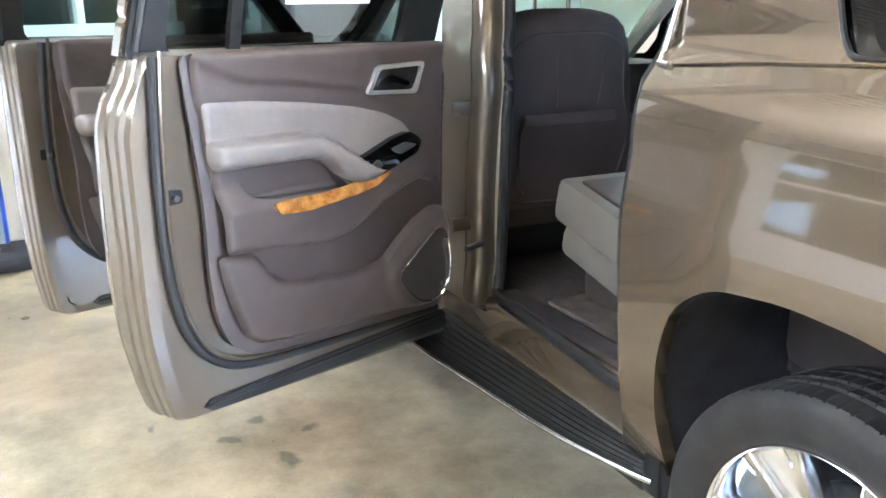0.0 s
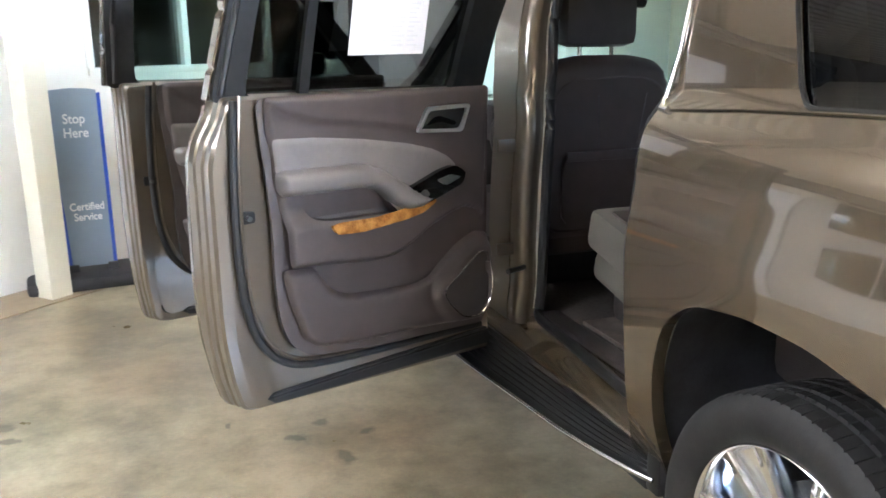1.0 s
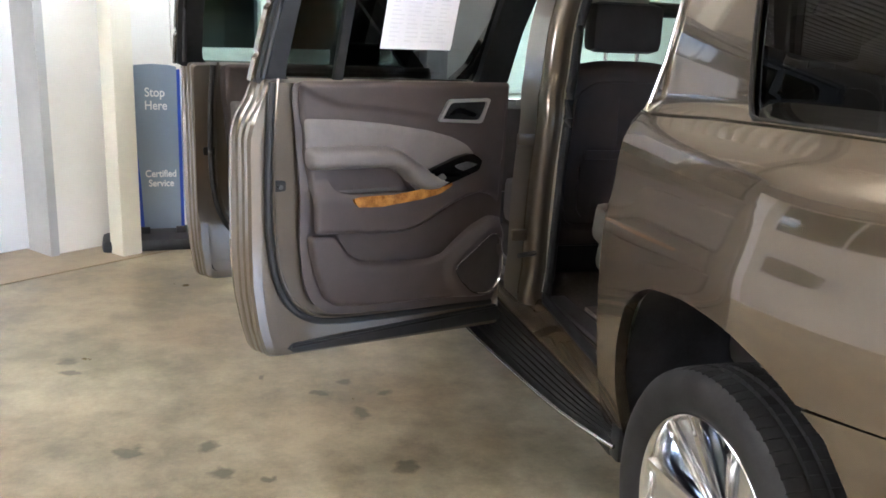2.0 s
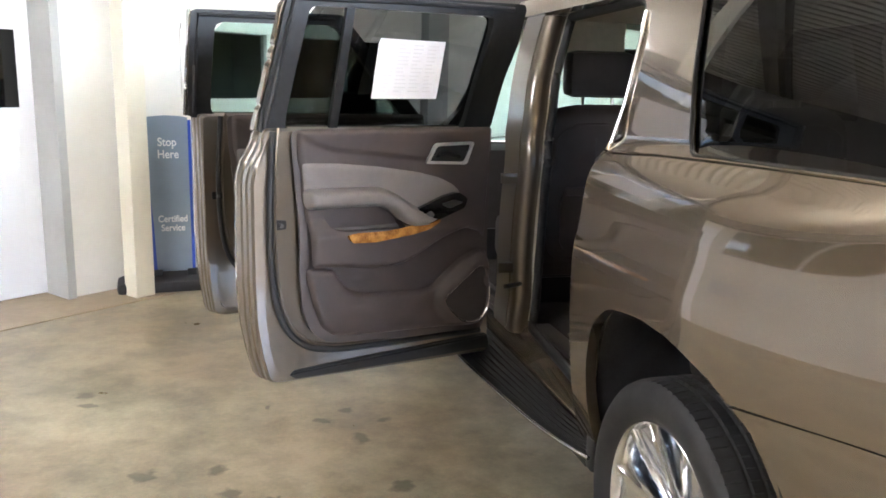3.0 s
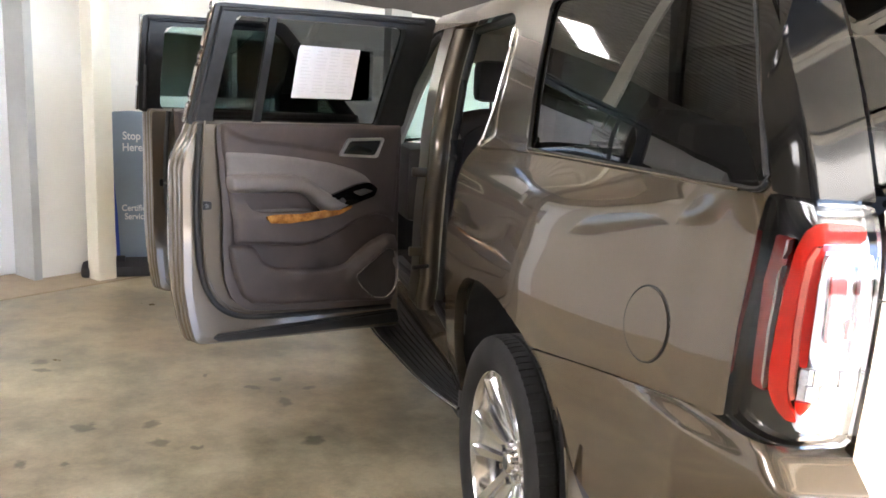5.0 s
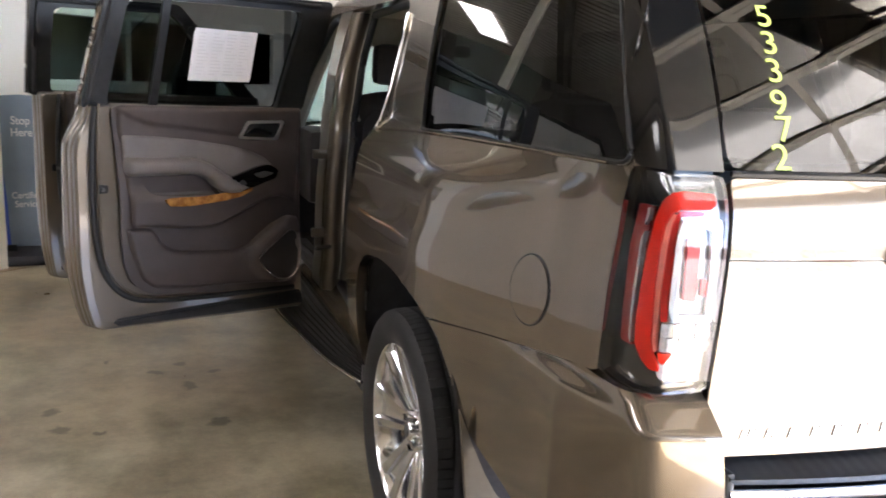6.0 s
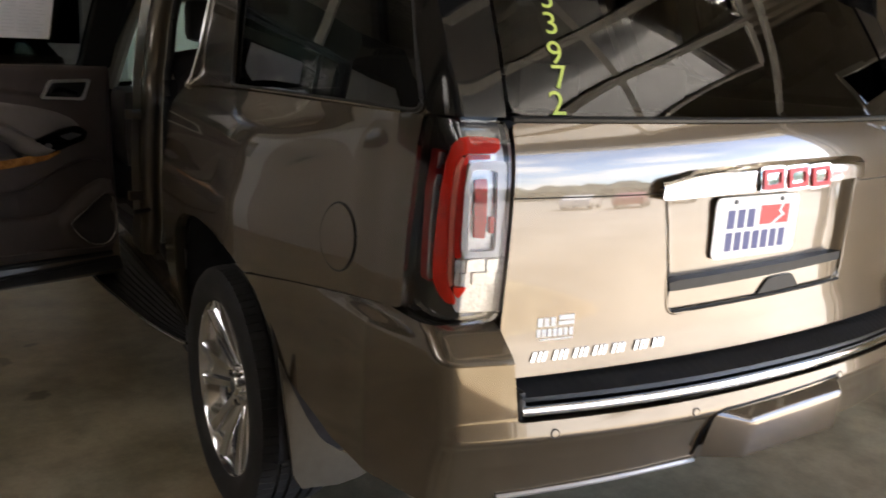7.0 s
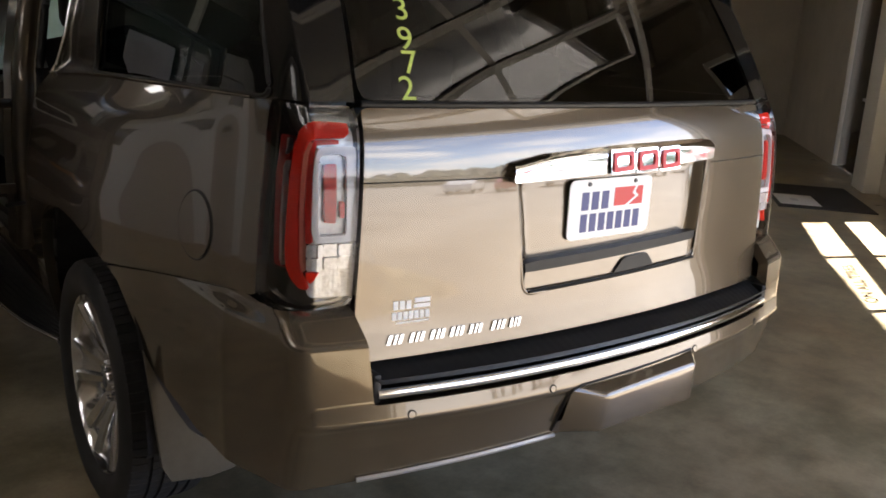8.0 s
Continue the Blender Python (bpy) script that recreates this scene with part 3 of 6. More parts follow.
for i in range(3):
    x0 = -0.072 + 0.092 * i
    q = [(sx(x0), 1.231), (sx(x0 + 0.084), 1.234), (sx(x0 + 0.084), 1.294), (sx(x0), 1.291)]
    gate_part(patch("emblem_backing", lambda s, z: shell(s, z, 0.038), rounded(q, 0.006), CHROME, None, [], 0.02, 0.01))
    c = [(sx(x0 + 0.006), 1.237), (sx(x0 + 0.078), 1.240), (sx(x0 + 0.078), 1.288), (sx(x0 + 0.006), 1.285)]
    h = [(sx(x0 + 0.017), 1.248), (sx(x0 + 0.067), 1.251), (sx(x0 + 0.067), 1.278), (sx(x0 + 0.017), 1.275)]
    gate_part(patch("emblem", lambda s, z: shell(s, z, 0.042), rounded(c, 0.006), REDPRINT, None, [rounded(h, 0.006)], 0.006, 0.004))
# model name: slanted chrome blocks
for k, (x0, w) in enumerate([(-0.665, 0.046), (-0.611, 0.044), (-0.560, 0.045), (-0.509, 0.044), (-0.458, 0.042), (-0.397, 0.047), (-0.344, 0.038)]):
    z0 = 0.877
    slant = lambda f, g: (sx(x0 + w * (0.78 * f + 0.20 * g)), z0 + 0.023 * g)
    for f0, f1, g0, g1 in ((0.0, 0.24, 0.0, 0.9), (0.44, 0.60, 0.0, 0.9), (0.76, 0.98, 0.0, 0.9)):
        gate_part(patch("name_stroke", lambda s, z: shell(s, z, 0.0065), [slant(f0, g0), slant(f1, g0), slant(f1, g1), slant(f0, g1)], CHROME, None, [], 0.004, 0.004))
# dealer transfer on the paint: plain bars
BARS = [(-0.646 + 0.0160 * k, -0.646 + 0.0160 * k + 0.012, 0.952, 0.972) for k in range(3)] + [(-0.648 + 0.0134 * k, -0.648 + 0.0134 * k + 0.0098, 0.929, 0.947) for k in range(7)]
BARS += [(-0.596, -0.556, 0.953, 0.962), (-0.594, -0.556, 0.965, 0.976), (-0.640, -0.560, 0.921, 0.9245)]
for x0, x1, z0, z1 in BARS:
    gate_part(patch("transfer_bar", lambda s, z: shell(s, z, 0.0035), [(sx(x0), z0), (sx(x1), z0), (sx(x1), z1), (sx(x0), z1)], WHITE, None, [], 0.02))
# plate
PY = -1.213
plate = gate_part(prism("dealer_plate", rounded([(-0.152, 1.060), (0.152, 1.060), (0.152, 1.212), (-0.152, 1.212)], 0.02, 4), 0, 0.004, WHITE, None, "white dealer plate with navy and red print", lambda p, q, h: Vector((p, PY + h, q)), 0.001))
def plate_print(poly, mt):
    b = prism("print_bar", poly, -0.0012, 0.001, mt, None, "", lambda p, q, h: Vector((p, PY - h, q)))
    b.parent = plate


for k in range(3):
    plate_print([(-0.108 + 0.036 * k, 1.134), (-0.083 + 0.036 * k, 1.134), (-0.083 + 0.036 * k, 1.180), (-0.108 + 0.036 * k, 1.180)], NAVY)
for k in range(7):
    plate_print([(-0.108 + 0.0325 * k, 1.078), (-0.085 + 0.0325 * k, 1.078), (-0.085 + 0.0325 * k, 1.124), (-0.108 + 0.0325 * k, 1.124)], NAVY)
plate_print([(0.010, 1.138), (0.052, 1.138), (0.090, 1.160), (0.078, 1.168), (0.088, 1.186), (0.010, 1.186)], REDPRINT)
plate_print([(0.066, 1.138), (0.118, 1.138), (0.118, 1.186), (0.098, 1.186), (0.090, 1.170), (0.104, 1.160)], REDPRINT)
for x in (-0.085, 0.085):
    bm = bmesh.new()
    bmesh.ops.create_cone(bm, cap_ends=True, segments=12, radius1=0.006, radius2=0.005, depth=0.004, matrix=pose(x, PY - 0.002, 1.200, 90))
    part("screw", bm, STEEL, plate)
# paint-pen digits on the glass
for ch, x, z in (("2", -0.583, 1.423), ("7", -0.561, 1.477), ("9", -0.556, 1.533), ("3", -0.546, 1.590), ("3", -0.536, 1.646), ("5", -0.527, 1.702)):
    p = shell(sx(x), z, -0.001)
    slope = math.degrees(math.atan2(shell(sx(x), z + 0.05).y - shell(sx(x), z - 0.05).y, 0.1))
    d = text("painted_digit", "6" if ch == "9" else ch, 0.080, pose(*p, 90 - slope, 0, -7.5) @ (pose(0, 0, 0, 0, 0, 180) if ch == "9" else pose(0, 0, 0)), PAINTPEN, None, 0.0004)
    d.parent = rg

# ---- tail lamps ----
def tail_lamp(f):
    lamp = own(patch("tail_lamp", skin(-0.030), f(LAMP), LAMPBLACK, None, [], 0.02))

    def lit(name, poly, off, mat, holes=(), lip=0.012, r=0.02):
        o = patch(name, skin(off), rounded(f(poly), r, 3), mat, None, [rounded(f(h), r * 0.6, 3) for h in holes], 0.012, lip)
        o.parent = lamp
        return o

    # smoked red flank, bright light pipe, then the red bow in three steps round the clear middle
    lit("side_reflector", [(-1.022, 1.325), (-1.008, 1.24), (-1.014, 1.11), (-1.020, 1.05), (-1.052, 1.045), (-1.046, 1.17), (-1.050, 1.26), (-1.062, 1.325)], -0.020, DARKRED, r=0.006)
    lit("light_pipe", [(-1.058, 1.322), (-1.044, 1.255), (-1.041, 1.155), (-1.049, 1.042), (-1.0545, 1.042), (-1.0465, 1.155), (-1.0495, 1.255), (-1.0645, 1.322)], -0.010, SATIN, r=0.002)
    lit("reflector_bowl", [(-1.135, 1.300), (-1.135, 1.000), (-1.160, 0.990), (-1.308, 0.986), (-1.312, 1.345), (-1.20, 1.345)], -0.028, WHITELENS, r=0.01)
    lit("red_bow", [(-1.078, 1.305), (-1.063, 1.24), (-1.058, 1.17), (-1.057, 1.10), (-1.064, 1.055), (-1.086, 1.028), (-1.118, 1.011), (-1.158, 1.010), (-1.140, 1.030), (-1.121, 1.040), (-1.109, 1.070), (-1.098, 1.17), (-1.100, 1.24),
                    (-1.110, 1.292), (-1.140, 1.318), (-1.200, 1.324), (-1.296, 1.326), (-1.300, 1.354), (-1.240, 1.358), (-1.152, 1.354), (-1.106, 1.340)], -0.012, REDLENS, r=0.008)
    lit("red_guide", [(-1.101, 1.24), (-1.099, 1.17), (-1.110, 1.070), (-1.120, 1.045), (-1.132, 1.048), (-1.124, 1.070), (-1.116, 1.17), (-1.121, 1.25), (-1.136, 1.294), (-1.172, 1.316), (-1.145, 1.316), (-1.113, 1.292)], -0.016, REDBRIGHT, r=0.003)
    lit("red_step", [(-1.137, 1.293), (-1.123, 1.25), (-1.119, 1.17), (-1.128, 1.108), (-1.162, 1.108), (-1.160, 1.18), (-1.163, 1.255), (-1.182, 1.294), (-1.236, 1.311), (-1.278, 1.312), (-1.278, 1.321), (-1.20, 1.321), (-1.166, 1.314)], -0.018, REDDEEP, r=0.004)
    lit("red_corner", [(-1.135, 1.046), (-1.146, 1.030), (-1.165, 1.022), (-1.225, 1.046)], -0.016, REDLENS, r=0.004)
    lit("white_surround", [(-1.190, 1.290), (-1.168, 1.255), (-1.163, 1.18), (-1.163, 1.130), (-1.192, 1.111), (-1.300, 1.111), (-1.308, 1.310), (-1.238, 1.308)], -0.010, WHITE,
        [[(-1.228, 1.286), (-1.208, 1.255), (-1.204, 1.18), (-1.206, 1.138), (-1.222, 1.124), (-1.282, 1.124), (-1.286, 1.292), (-1.244, 1.293)]], r=0.010)
    lit("inner_reflector", [(-1.203, 1.290), (-1.198, 1.124), (-1.286, 1.124), (-1.290, 1.294)], -0.024, REFLGREY, r=0.008)
    lit("inner_red", [(-1.240, 1.272), (-1.237, 1.152), (-1.262, 1.150), (-1.266, 1.274)], -0.014, REDDEEP, r=0.004)
    lit("inner_bulb", [(-1.272, 1.195), (-1.271, 1.160), (-1.281, 1.160), (-1.282, 1.195)], -0.014, REDDEEP, r=0.003)
    for k in range(2):
        for q in range(5):
            s0, z0 = -1.141 - 0.0312 * q, 1.052 + 0.0280 * k
            lit("reverse_facet", [(s0, z0), (s0, z0 + 0.0265), (s0 - 0.0295, z0 + 0.0265), (s0 - 0.0295, z0)], -0.014 + 0.004 * ((k + q) % 2), WHITELENS, r=0.003)
    cover = patch("lens", skin(0.003), f(LAMP), LENS, None, [], 0.02, 0.012)
    cover.parent = lamp
    cover.visible_shadow = False
    return lamp


tail_lamp(lambda p: p)
tail_lamp(mirror_s)

# fuel door: a round lid in a fine gap
FC = (-0.752, 1.078)
circ = lambda r: [(FC[0] + 0.92 * r * math.cos(a), FC[1] + r * math.sin(a)) for a in np.linspace(0, 2 * math.pi, 40, endpoint=False)]
own(patch("fuel_door", skin(0.0035), circ(0.0795), PAINT, None, [], 0.012, 0.008))
own(tube("fuel_door_gap", [shell(s, z, 0.0005) for s, z in circ(0.0825)], 0.0022, BLACKTRIM, closed=True, seg=6))

# ---- rear bumper ----
B_TAIL = table([(0.44, 1.23), (0.55, 1.283), (0.60, 1.296), (0.66, 1.312), (0.712, 1.330), (0.722, 1.338), (0.732, 1.339), (0.770, 1.330), (0.900, 1.322), (0.908, 1.318), (0.916, 1.310), (0.955, 1.272), (0.968, 1.245), (0.98, 1.240)], False)
YB, XB, CORNER = -0.93, 0.79, 0.36


def bumper_skin(s, z, off=0.0):
    """Like shell(), for the bumper: s is y on the side, then round the corner and across."""
    right = s < YB - CORNER - XB
    if right:
        s = 2 * (YB - CORNER - XB) - s
    r = lambda x: -B_TAIL(z) + 0.085 * (abs(x) / 0.72) ** 2.2
    sd = lambda y: side_x(y, z) - 0.002 + 0.020 * smooth(0.958, 0.918, z) * smooth(-0.55, -1.0, y)
    if s >= YB:
        x, y = -sd(s) - off, s
    elif s > YB - CORNER:
        t = (YB - s) / CORNER
        a, c = Vector((-sd(YB), YB)), Vector((-XB, r(XB)))
        k = Vector((-0.872 - 0.012 * smooth(0.70, 0.92, z), r(0.872)))
        la, lc = (k - a).length, (c - k).length
        u, w = t * (la + lc), 0.034         # a straight run, a small round, a straight run
        if u < la - w:
            p = a.lerp(k, u / la)
        elif u > la + w:
            p = k.lerp(c, (u - la) / lc)
        else:
            g = (u - la + w) / (2 * w)
            p = a.lerp(k, 1 - w / la) * (1 - g) ** 2 + k * 2 * g * (1 - g) + k.lerp(c, min(1, w / lc)) * g * g
        x, y = p.x - off * 0.7, p.y - off * 0.7
    else:
        x = -(s - (YB - CORNER - XB))
        y = r(x) - off
    return Vector((-x if right else x, y, z))


BM = YB - CORNER - XB
bx = lambda x: BM - x
BOUT = [(-0.31, 0.882), (-0.55, 0.9165), (-0.85, 0.9535), (-0.99, 0.971), (-1.06, 0.967), (-1.25, 0.965), (bx(-0.79), 0.968), (bx(-0.748), 0.975), (bx(-0.738), 0.970), (bx(-0.72), 0.765), (bx(0.72), 0.765), (bx(0.738), 0.970),
        (bx(0.748), 0.975), (bx(0.79), 0.966), (2 * BM + 1.25, 0.958), (2 * BM + 1.03, 0.963), (2 * BM + 0.85, 0.949), (2 * BM + 0.55, 0.912), (2 * BM + 0.31, 0.880), (2 * BM + 0.37, 0.85), (2 * BM + 0.45, 0.75),
        (2 * BM + 0.50, 0.65), (2 * BM + 0.60, 0.605), (2 * BM + 0.75, 0.555), (2 * BM + 0.98, 0.552), (bx(0.7), 0.570), (bx(0), 0.592), (bx(-0.7), 0.570), (-0.98, 0.552), (-0.75, 0.555), (-0.60, 0.605), (-0.50, 0.65), (-0.45, 0.75), (-0.37, 0.85)]
bumper = own(patch("rear_bumper", bumper_skin, BOUT, PAINT, None, [], 0.010, 0.03, angle=30, sz=0.0058))


def bpart(ob):
    ob.parent = bumper
    return ob


def pad_surface(x, v):
    """The step pad from the tailgate (v=0) to the chrome edge (v=1)."""
    y0, y1 = tail_y(x, 0.84) + 0.03, -1.322 + 0.085 * (abs(x) / 0.72) ** 2.2
    return Vector((x, y0 + (y1 - y0) * v, 0.838 - 0.030 * v * v + (0.0005 if int((x + 2) / 0.0132) % 2 else 0) * smooth(0.1, 0.25, v)))


bpart(patch("step_pad", pad_surface, [(-0.715, 0), (0.715, 0), (0.715, 1), (-0.715, 1)], BLACKTRIM, None, [], 0.0066, 0.02, sz=0.12, flip=False))
ch = []
for x in np.linspace(-0.712, 0.712, 41):
    y = -1.322 + 0.085 * (abs(x) / 0.72) ** 2.2
    for dy, z in ((0.03, 0.802), (0.000, 0.801), (-0.008, 0.797), (-0.011, 0.790), (-0.009, 0.780), (-0.002, 0.773), (0.03, 0.771)):
        ch.append((x, y + dy, z))
bpart(mesh_ob("chrome_edge", ch, [(i * 7 + j, (i + 1) * 7 + j, (i + 1) * 7 + j + 1, i * 7 + j + 1) for i in range(40) for j in range(6)][::1], CHROME, angle=60))
for x in (-0.64, -0.27, 0.27, 0.64):
    c = [(bx(x) + 0.0080 * math.cos(a), 0.737 + 0.0085 * math.sin(a)) for a in np.linspace(0, 2 * math.pi, 16, endpoint=False)]
    bpart(patch("parking_sensor", lambda s, z: bumper_skin(s, z, 0.002), c, PAINT, None, [], 0.006, 0.004))
    bpart(tube("sensor_ring", [bumper_skin(s, z, 0.001) for s, z in [(bx(x) + (a - bx(x)) * 1.12, 0.737 + (b - 0.737) * 1.12) for a, b in c]], 0.0014, BLACKTRIM, closed=True, seg=5))
hv = []
for x, z, o in ((-0.224, 0.600, 0.0), (-0.206, 0.724, 0.0), (0.262, 0.738, 0.0), (0.285, 0.600, 0.0), (-0.128, 0.598, 0.045), (-0.118, 0.703, 0.038), (0.232, 0.712, 0.038), (0.245, 0.598, 0.045)):
    hv.append(bumper_skin(bx(x), 0.722, o - 0.022 * smooth(0.70, 0.58, z)) + Vector((0, 0, z - 0.722)))
bm = bmesh.new()
hb = [bm.verts.new(v) for v in hv]
for f in ((4, 5, 6, 7), (0, 1, 5, 4), (1, 2, 6, 5), (2, 3, 7, 6), (3, 0, 4, 7)):
    bm.faces.new([hb[k] for k in f])
bmesh.ops.bevel(bm, geom=[e for e in bm.edges if not e.is_boundary], offset=0.014, segments=3, affect="EDGES", profile=0.6)
bpart(part("hitch_cover", bm, PAINT, None, "bronze hitch cover in the bumper", angle=25))
bpart(tube("hitch_gap", [bumper_skin(bx(x), z, 0.001) for x, z in ((-0.226, 0.600), (-0.212, 0.70), (-0.204, 0.722), (-0.18, 0.729), (0.0, 0.733), (0.25, 0.740))], 0.0035, BLACKTRIM, seg=6))
bpart(tube("lower_trim", [bumper_skin(bx(x), 0.575 + 0.012 * (1 - (x / 0.7) ** 2), 0.004) for x in np.linspace(-0.735, -0.215, 12)], 0.006, SATIN, seg=6))
for e in (-1, 1):
    bpart(boxes("pad_end", [((e * 0.712 - 0.010, -1.245, 0.768), (e * 0.712 + 0.010, -1.20, 0.834))], BLACKTRIM, bev=0.008))


# ---- wheels ----
def revolve(profile, seg, mod=None, turn=None):
    """Points (x, r) turned round the x axis."""
    verts, faces, k = [], [], len(profile)
    for i in range(seg):
        a = 2 * math.pi * (turn(i) if turn else i / seg)
        for j, (x, r) in enumerate(profile):
            rr = r + (mod(i, j, x, r) if mod else 0)
            verts.append((x, rr * math.sin(a), rr * math.cos(a)))
    for i in range(seg):
        for j in range(k - 1):
            q = (i + 1) % seg
            faces.append((i * k + j, q * k + j, q * k + j + 1, i * k + j + 1))
    return verts, faces


def wheel():
    """Outer face towards -x, axle at the origin."""
    hub = empty("wheel")
    W = 0.14
    prof = [(-0.105, 0.288), (-0.118, 0.296), (-0.132, 0.315), (-0.139, 0.340), (-0.138, 0.365), (-0.130, 0.386), (-0.119, 0.397), (-0.117, 0.399), (-0.100, 0.4035), (-0.072, 0.4055)]
    prof += [(-0.070, 0.397), (-0.060, 0.397), (-0.058, 0.406), (-0.034, 0.4065), (-0.032, 0.398), (-0.022, 0.398), (-0.020, 0.407), (0.020, 0.407)]
    full = prof + [(-x, r) for x, r in prof[::-1][1:] if x < -0.021]

    def tread(i, j, x, r):
        # thin cross cuts in the shoulder and in every rib
        return -0.0045 if r > 0.390 and x == x and i % 4 in (1, 2) and r not in (0.397, 0.398) else 0

    v, f = revolve(full, 352, tread, lambda i: (i // 4 + (0.0, 0.03, 0.11, 0.14)[i % 4]) / 88)
    tyre = mesh_ob("tyre", v, f, TYRE, hub, "black all-season road tyre", angle=28)
    v, f = revolve([(-0.106, 0.296), (-0.115, 0.294), (-0.118, 0.290), (-0.114, 0.286), (-0.095, 0.280), (-0.060, 0.270), (0.02, 0.262), (0.10, 0.268), (0.11, 0.29)], 96)
    mesh_ob("rim", v, f, CHROMED, hub, "polished chrome rim", angle=50)
    # six forked spokes, dished in towards the hub
    dish = lambda r: -0.110 + 0.060 * (1 - (r - 0.04) / 0.24)
    for k in range(6):
        bm = bmesh.new()
        a0 = math.radians(60 * k + 33)
        for side in (-1, 1):
            secs = []
            for t in np.linspace(0, 1, 9):
                r = 0.055 + (0.283 - 0.055) * t
                off = side * (0.021 + 0.041 * t ** 1.15)
                wdt = 0.0125 + 0.0095 * t
                x = dish(r)
                top = x - 0.004 * math.sin(math.pi * t)
                loop = [(x + 0.052, off - wdt * 0.9), (x + 0.012, off - wdt), (x + 0.003, off - wdt * 0.8), (top, off - wdt * 0.70), (top + 0.004, off + wdt * 0.70), (x + 0.006, off + wdt * 0.9), (x + 0.012, off + wdt), (x + 0.052, off + wdt * 0.9)]
                secs.append([bm.verts.new((px, r * math.sin(a0) + o * math.cos(a0), r * math.cos(a0) - o * math.sin(a0))) for px, o in loop])
            for p, q in zip(secs, secs[1:]):
                for j in range(8):
                    bm.faces.new((p[j], p[(j + 1) % 8], q[(j + 1) % 8], q[j]))
            bm.faces.new(secs[-1])
            bm.faces.new(secs[0][::-1])
        # the dished web between the two arms
        web = []
        for t in np.linspace(0.05, 1, 7):
            r = 0.055 + (0.283 - 0.055) * t
            h = 0.017 + 0.035 * t ** 1.15
            web.append([bm.verts.new((dish(r) + dx, r * math.sin(a0) + o * math.cos(a0), r * math.cos(a0) - o * math.sin(a0))) for dx, o in ((0.016, -h), (0.024, 0.0), (0.016, h))])
        for p, q in zip(web, web[1:]):
            for j in range(2):
                bm.faces.new((p[j], p[j + 1], q[j + 1], q[j]))
        part("spoke", bm, CHROMED, hub, angle=30)
    bm = bmesh.new()
    bmesh.ops.create_cone(bm, cap_ends=True, segments=48, radius1=0.082, radius2=0.070, depth=0.03, matrix=pose(-0.046, 0, 0, 0, -90, 0))
    part("hub_face", bm, CHROMED, hub)
    v, f = revolve([(-0.085, 0.0), (-0.085, 0.022), (-0.082, 0.032), (-0.074, 0.038), (-0.050, 0.040)], 40)
    mesh_ob("centre_cap", v, f, CHROME, hub)
    v, f = revolve([(-0.087, 0.0), (-0.087, 0.020), (-0.084, 0.022)], 30)
    mesh_ob("cap_badge", v, f, STEEL, hub)
    for k in range(6):
        a = math.radians(60 * k + 63)
        bm = bmesh.new()
        bmesh.ops.create_cone(bm, cap_ends=True, segments=6, radius1=0.013, radius2=0.011, depth=0.03, matrix=pose(-0.068, 0.058 * math.sin(a), 0.058 * math.cos(a), 0, -90, 0))
        part("lug_nut", bm, CHROME, hub)
    v, f = revolve([(0.02, 0.05), (0.02, 0.19), (0.035, 0.19), (0.035, 0.05)], 48)
    mesh_ob("brake_disc", v, f, STEEL, hub)
    bm = bmesh.new()
    box(bm, (-0.005, -0.20, -0.09), (0.06, -0.10, 0.09), 0.02)
    part("brake_caliper", bm, STEEL, hub)
    return hub


w0 = wheel()
wheels = [w0]
w0.matrix_world = pose(-0.872, 0, 0.405)
for m in (pose(-0.872, 3.302, 0.405, 30), pose(0.872, 0, 0.405, 10, 0, 180), pose(0.872, 3.302, 0.405, 50, 0, 180)):
    wheels.append(copy_thing(w0, m))
for w in wheels:
    own(w)

# wheel wells
for x0, x1 in ((-0.985, -0.60), (0.60, 0.985)):
    for yc, poly in ((0, ARCH), (3.302, ARCH_F)):
        pts = [(y, z) for y, z in poly if z > 0.30]
        verts = [(x, yc + (y - yc) * 1.03, z * 1.012) for y, z in pts for x in (x0, x1)]
        n = len(pts)
        faces = [(2 * i, 2 * i + 1, 2 * i + 3, 2 * i + 2) for i in range(n - 1)]
        inner = x1 if x0 < 0 else x0
        verts += [(inner, y, z) for y, z in pts]
        faces.append(tuple(range(2 * n, 3 * n)))
        own(mesh_ob("wheel_liner", verts, faces, LINER, label="felt-black wheel well liner"))

# mud flaps behind the rear wheels
FLAP = [(-0.990, 0.70), (-0.955, 0.61), (-0.915, 0.52), (-0.882, 0.455), (-0.850, 0.425), (-0.708, 0.324), (-0.76, 0.305), (-0.825, 0.298), (-0.935, 0.312), (-0.958, 0.36)]
for sgn in (1, -1):
    own(prism("mud_flap", [(sgn * x, z) for x, z in FLAP][::sgn], 0, 0.012, FLAPGREY, None, "bronze painted mud flap", lambda p, q, h: Vector((p, -0.530 - h - 0.06 * (0.64 - q), q)), 0.003))

# ---- running board ----
EDGE = table([(0.40, 0.955), (0.455, 0.992), (0.56, 1.026), (0.76, 1.072), (1.10, 1.115), (1.50, 1.155), (2.30, 1.165), (2.75, 1.12), (2.85, 1.02)])


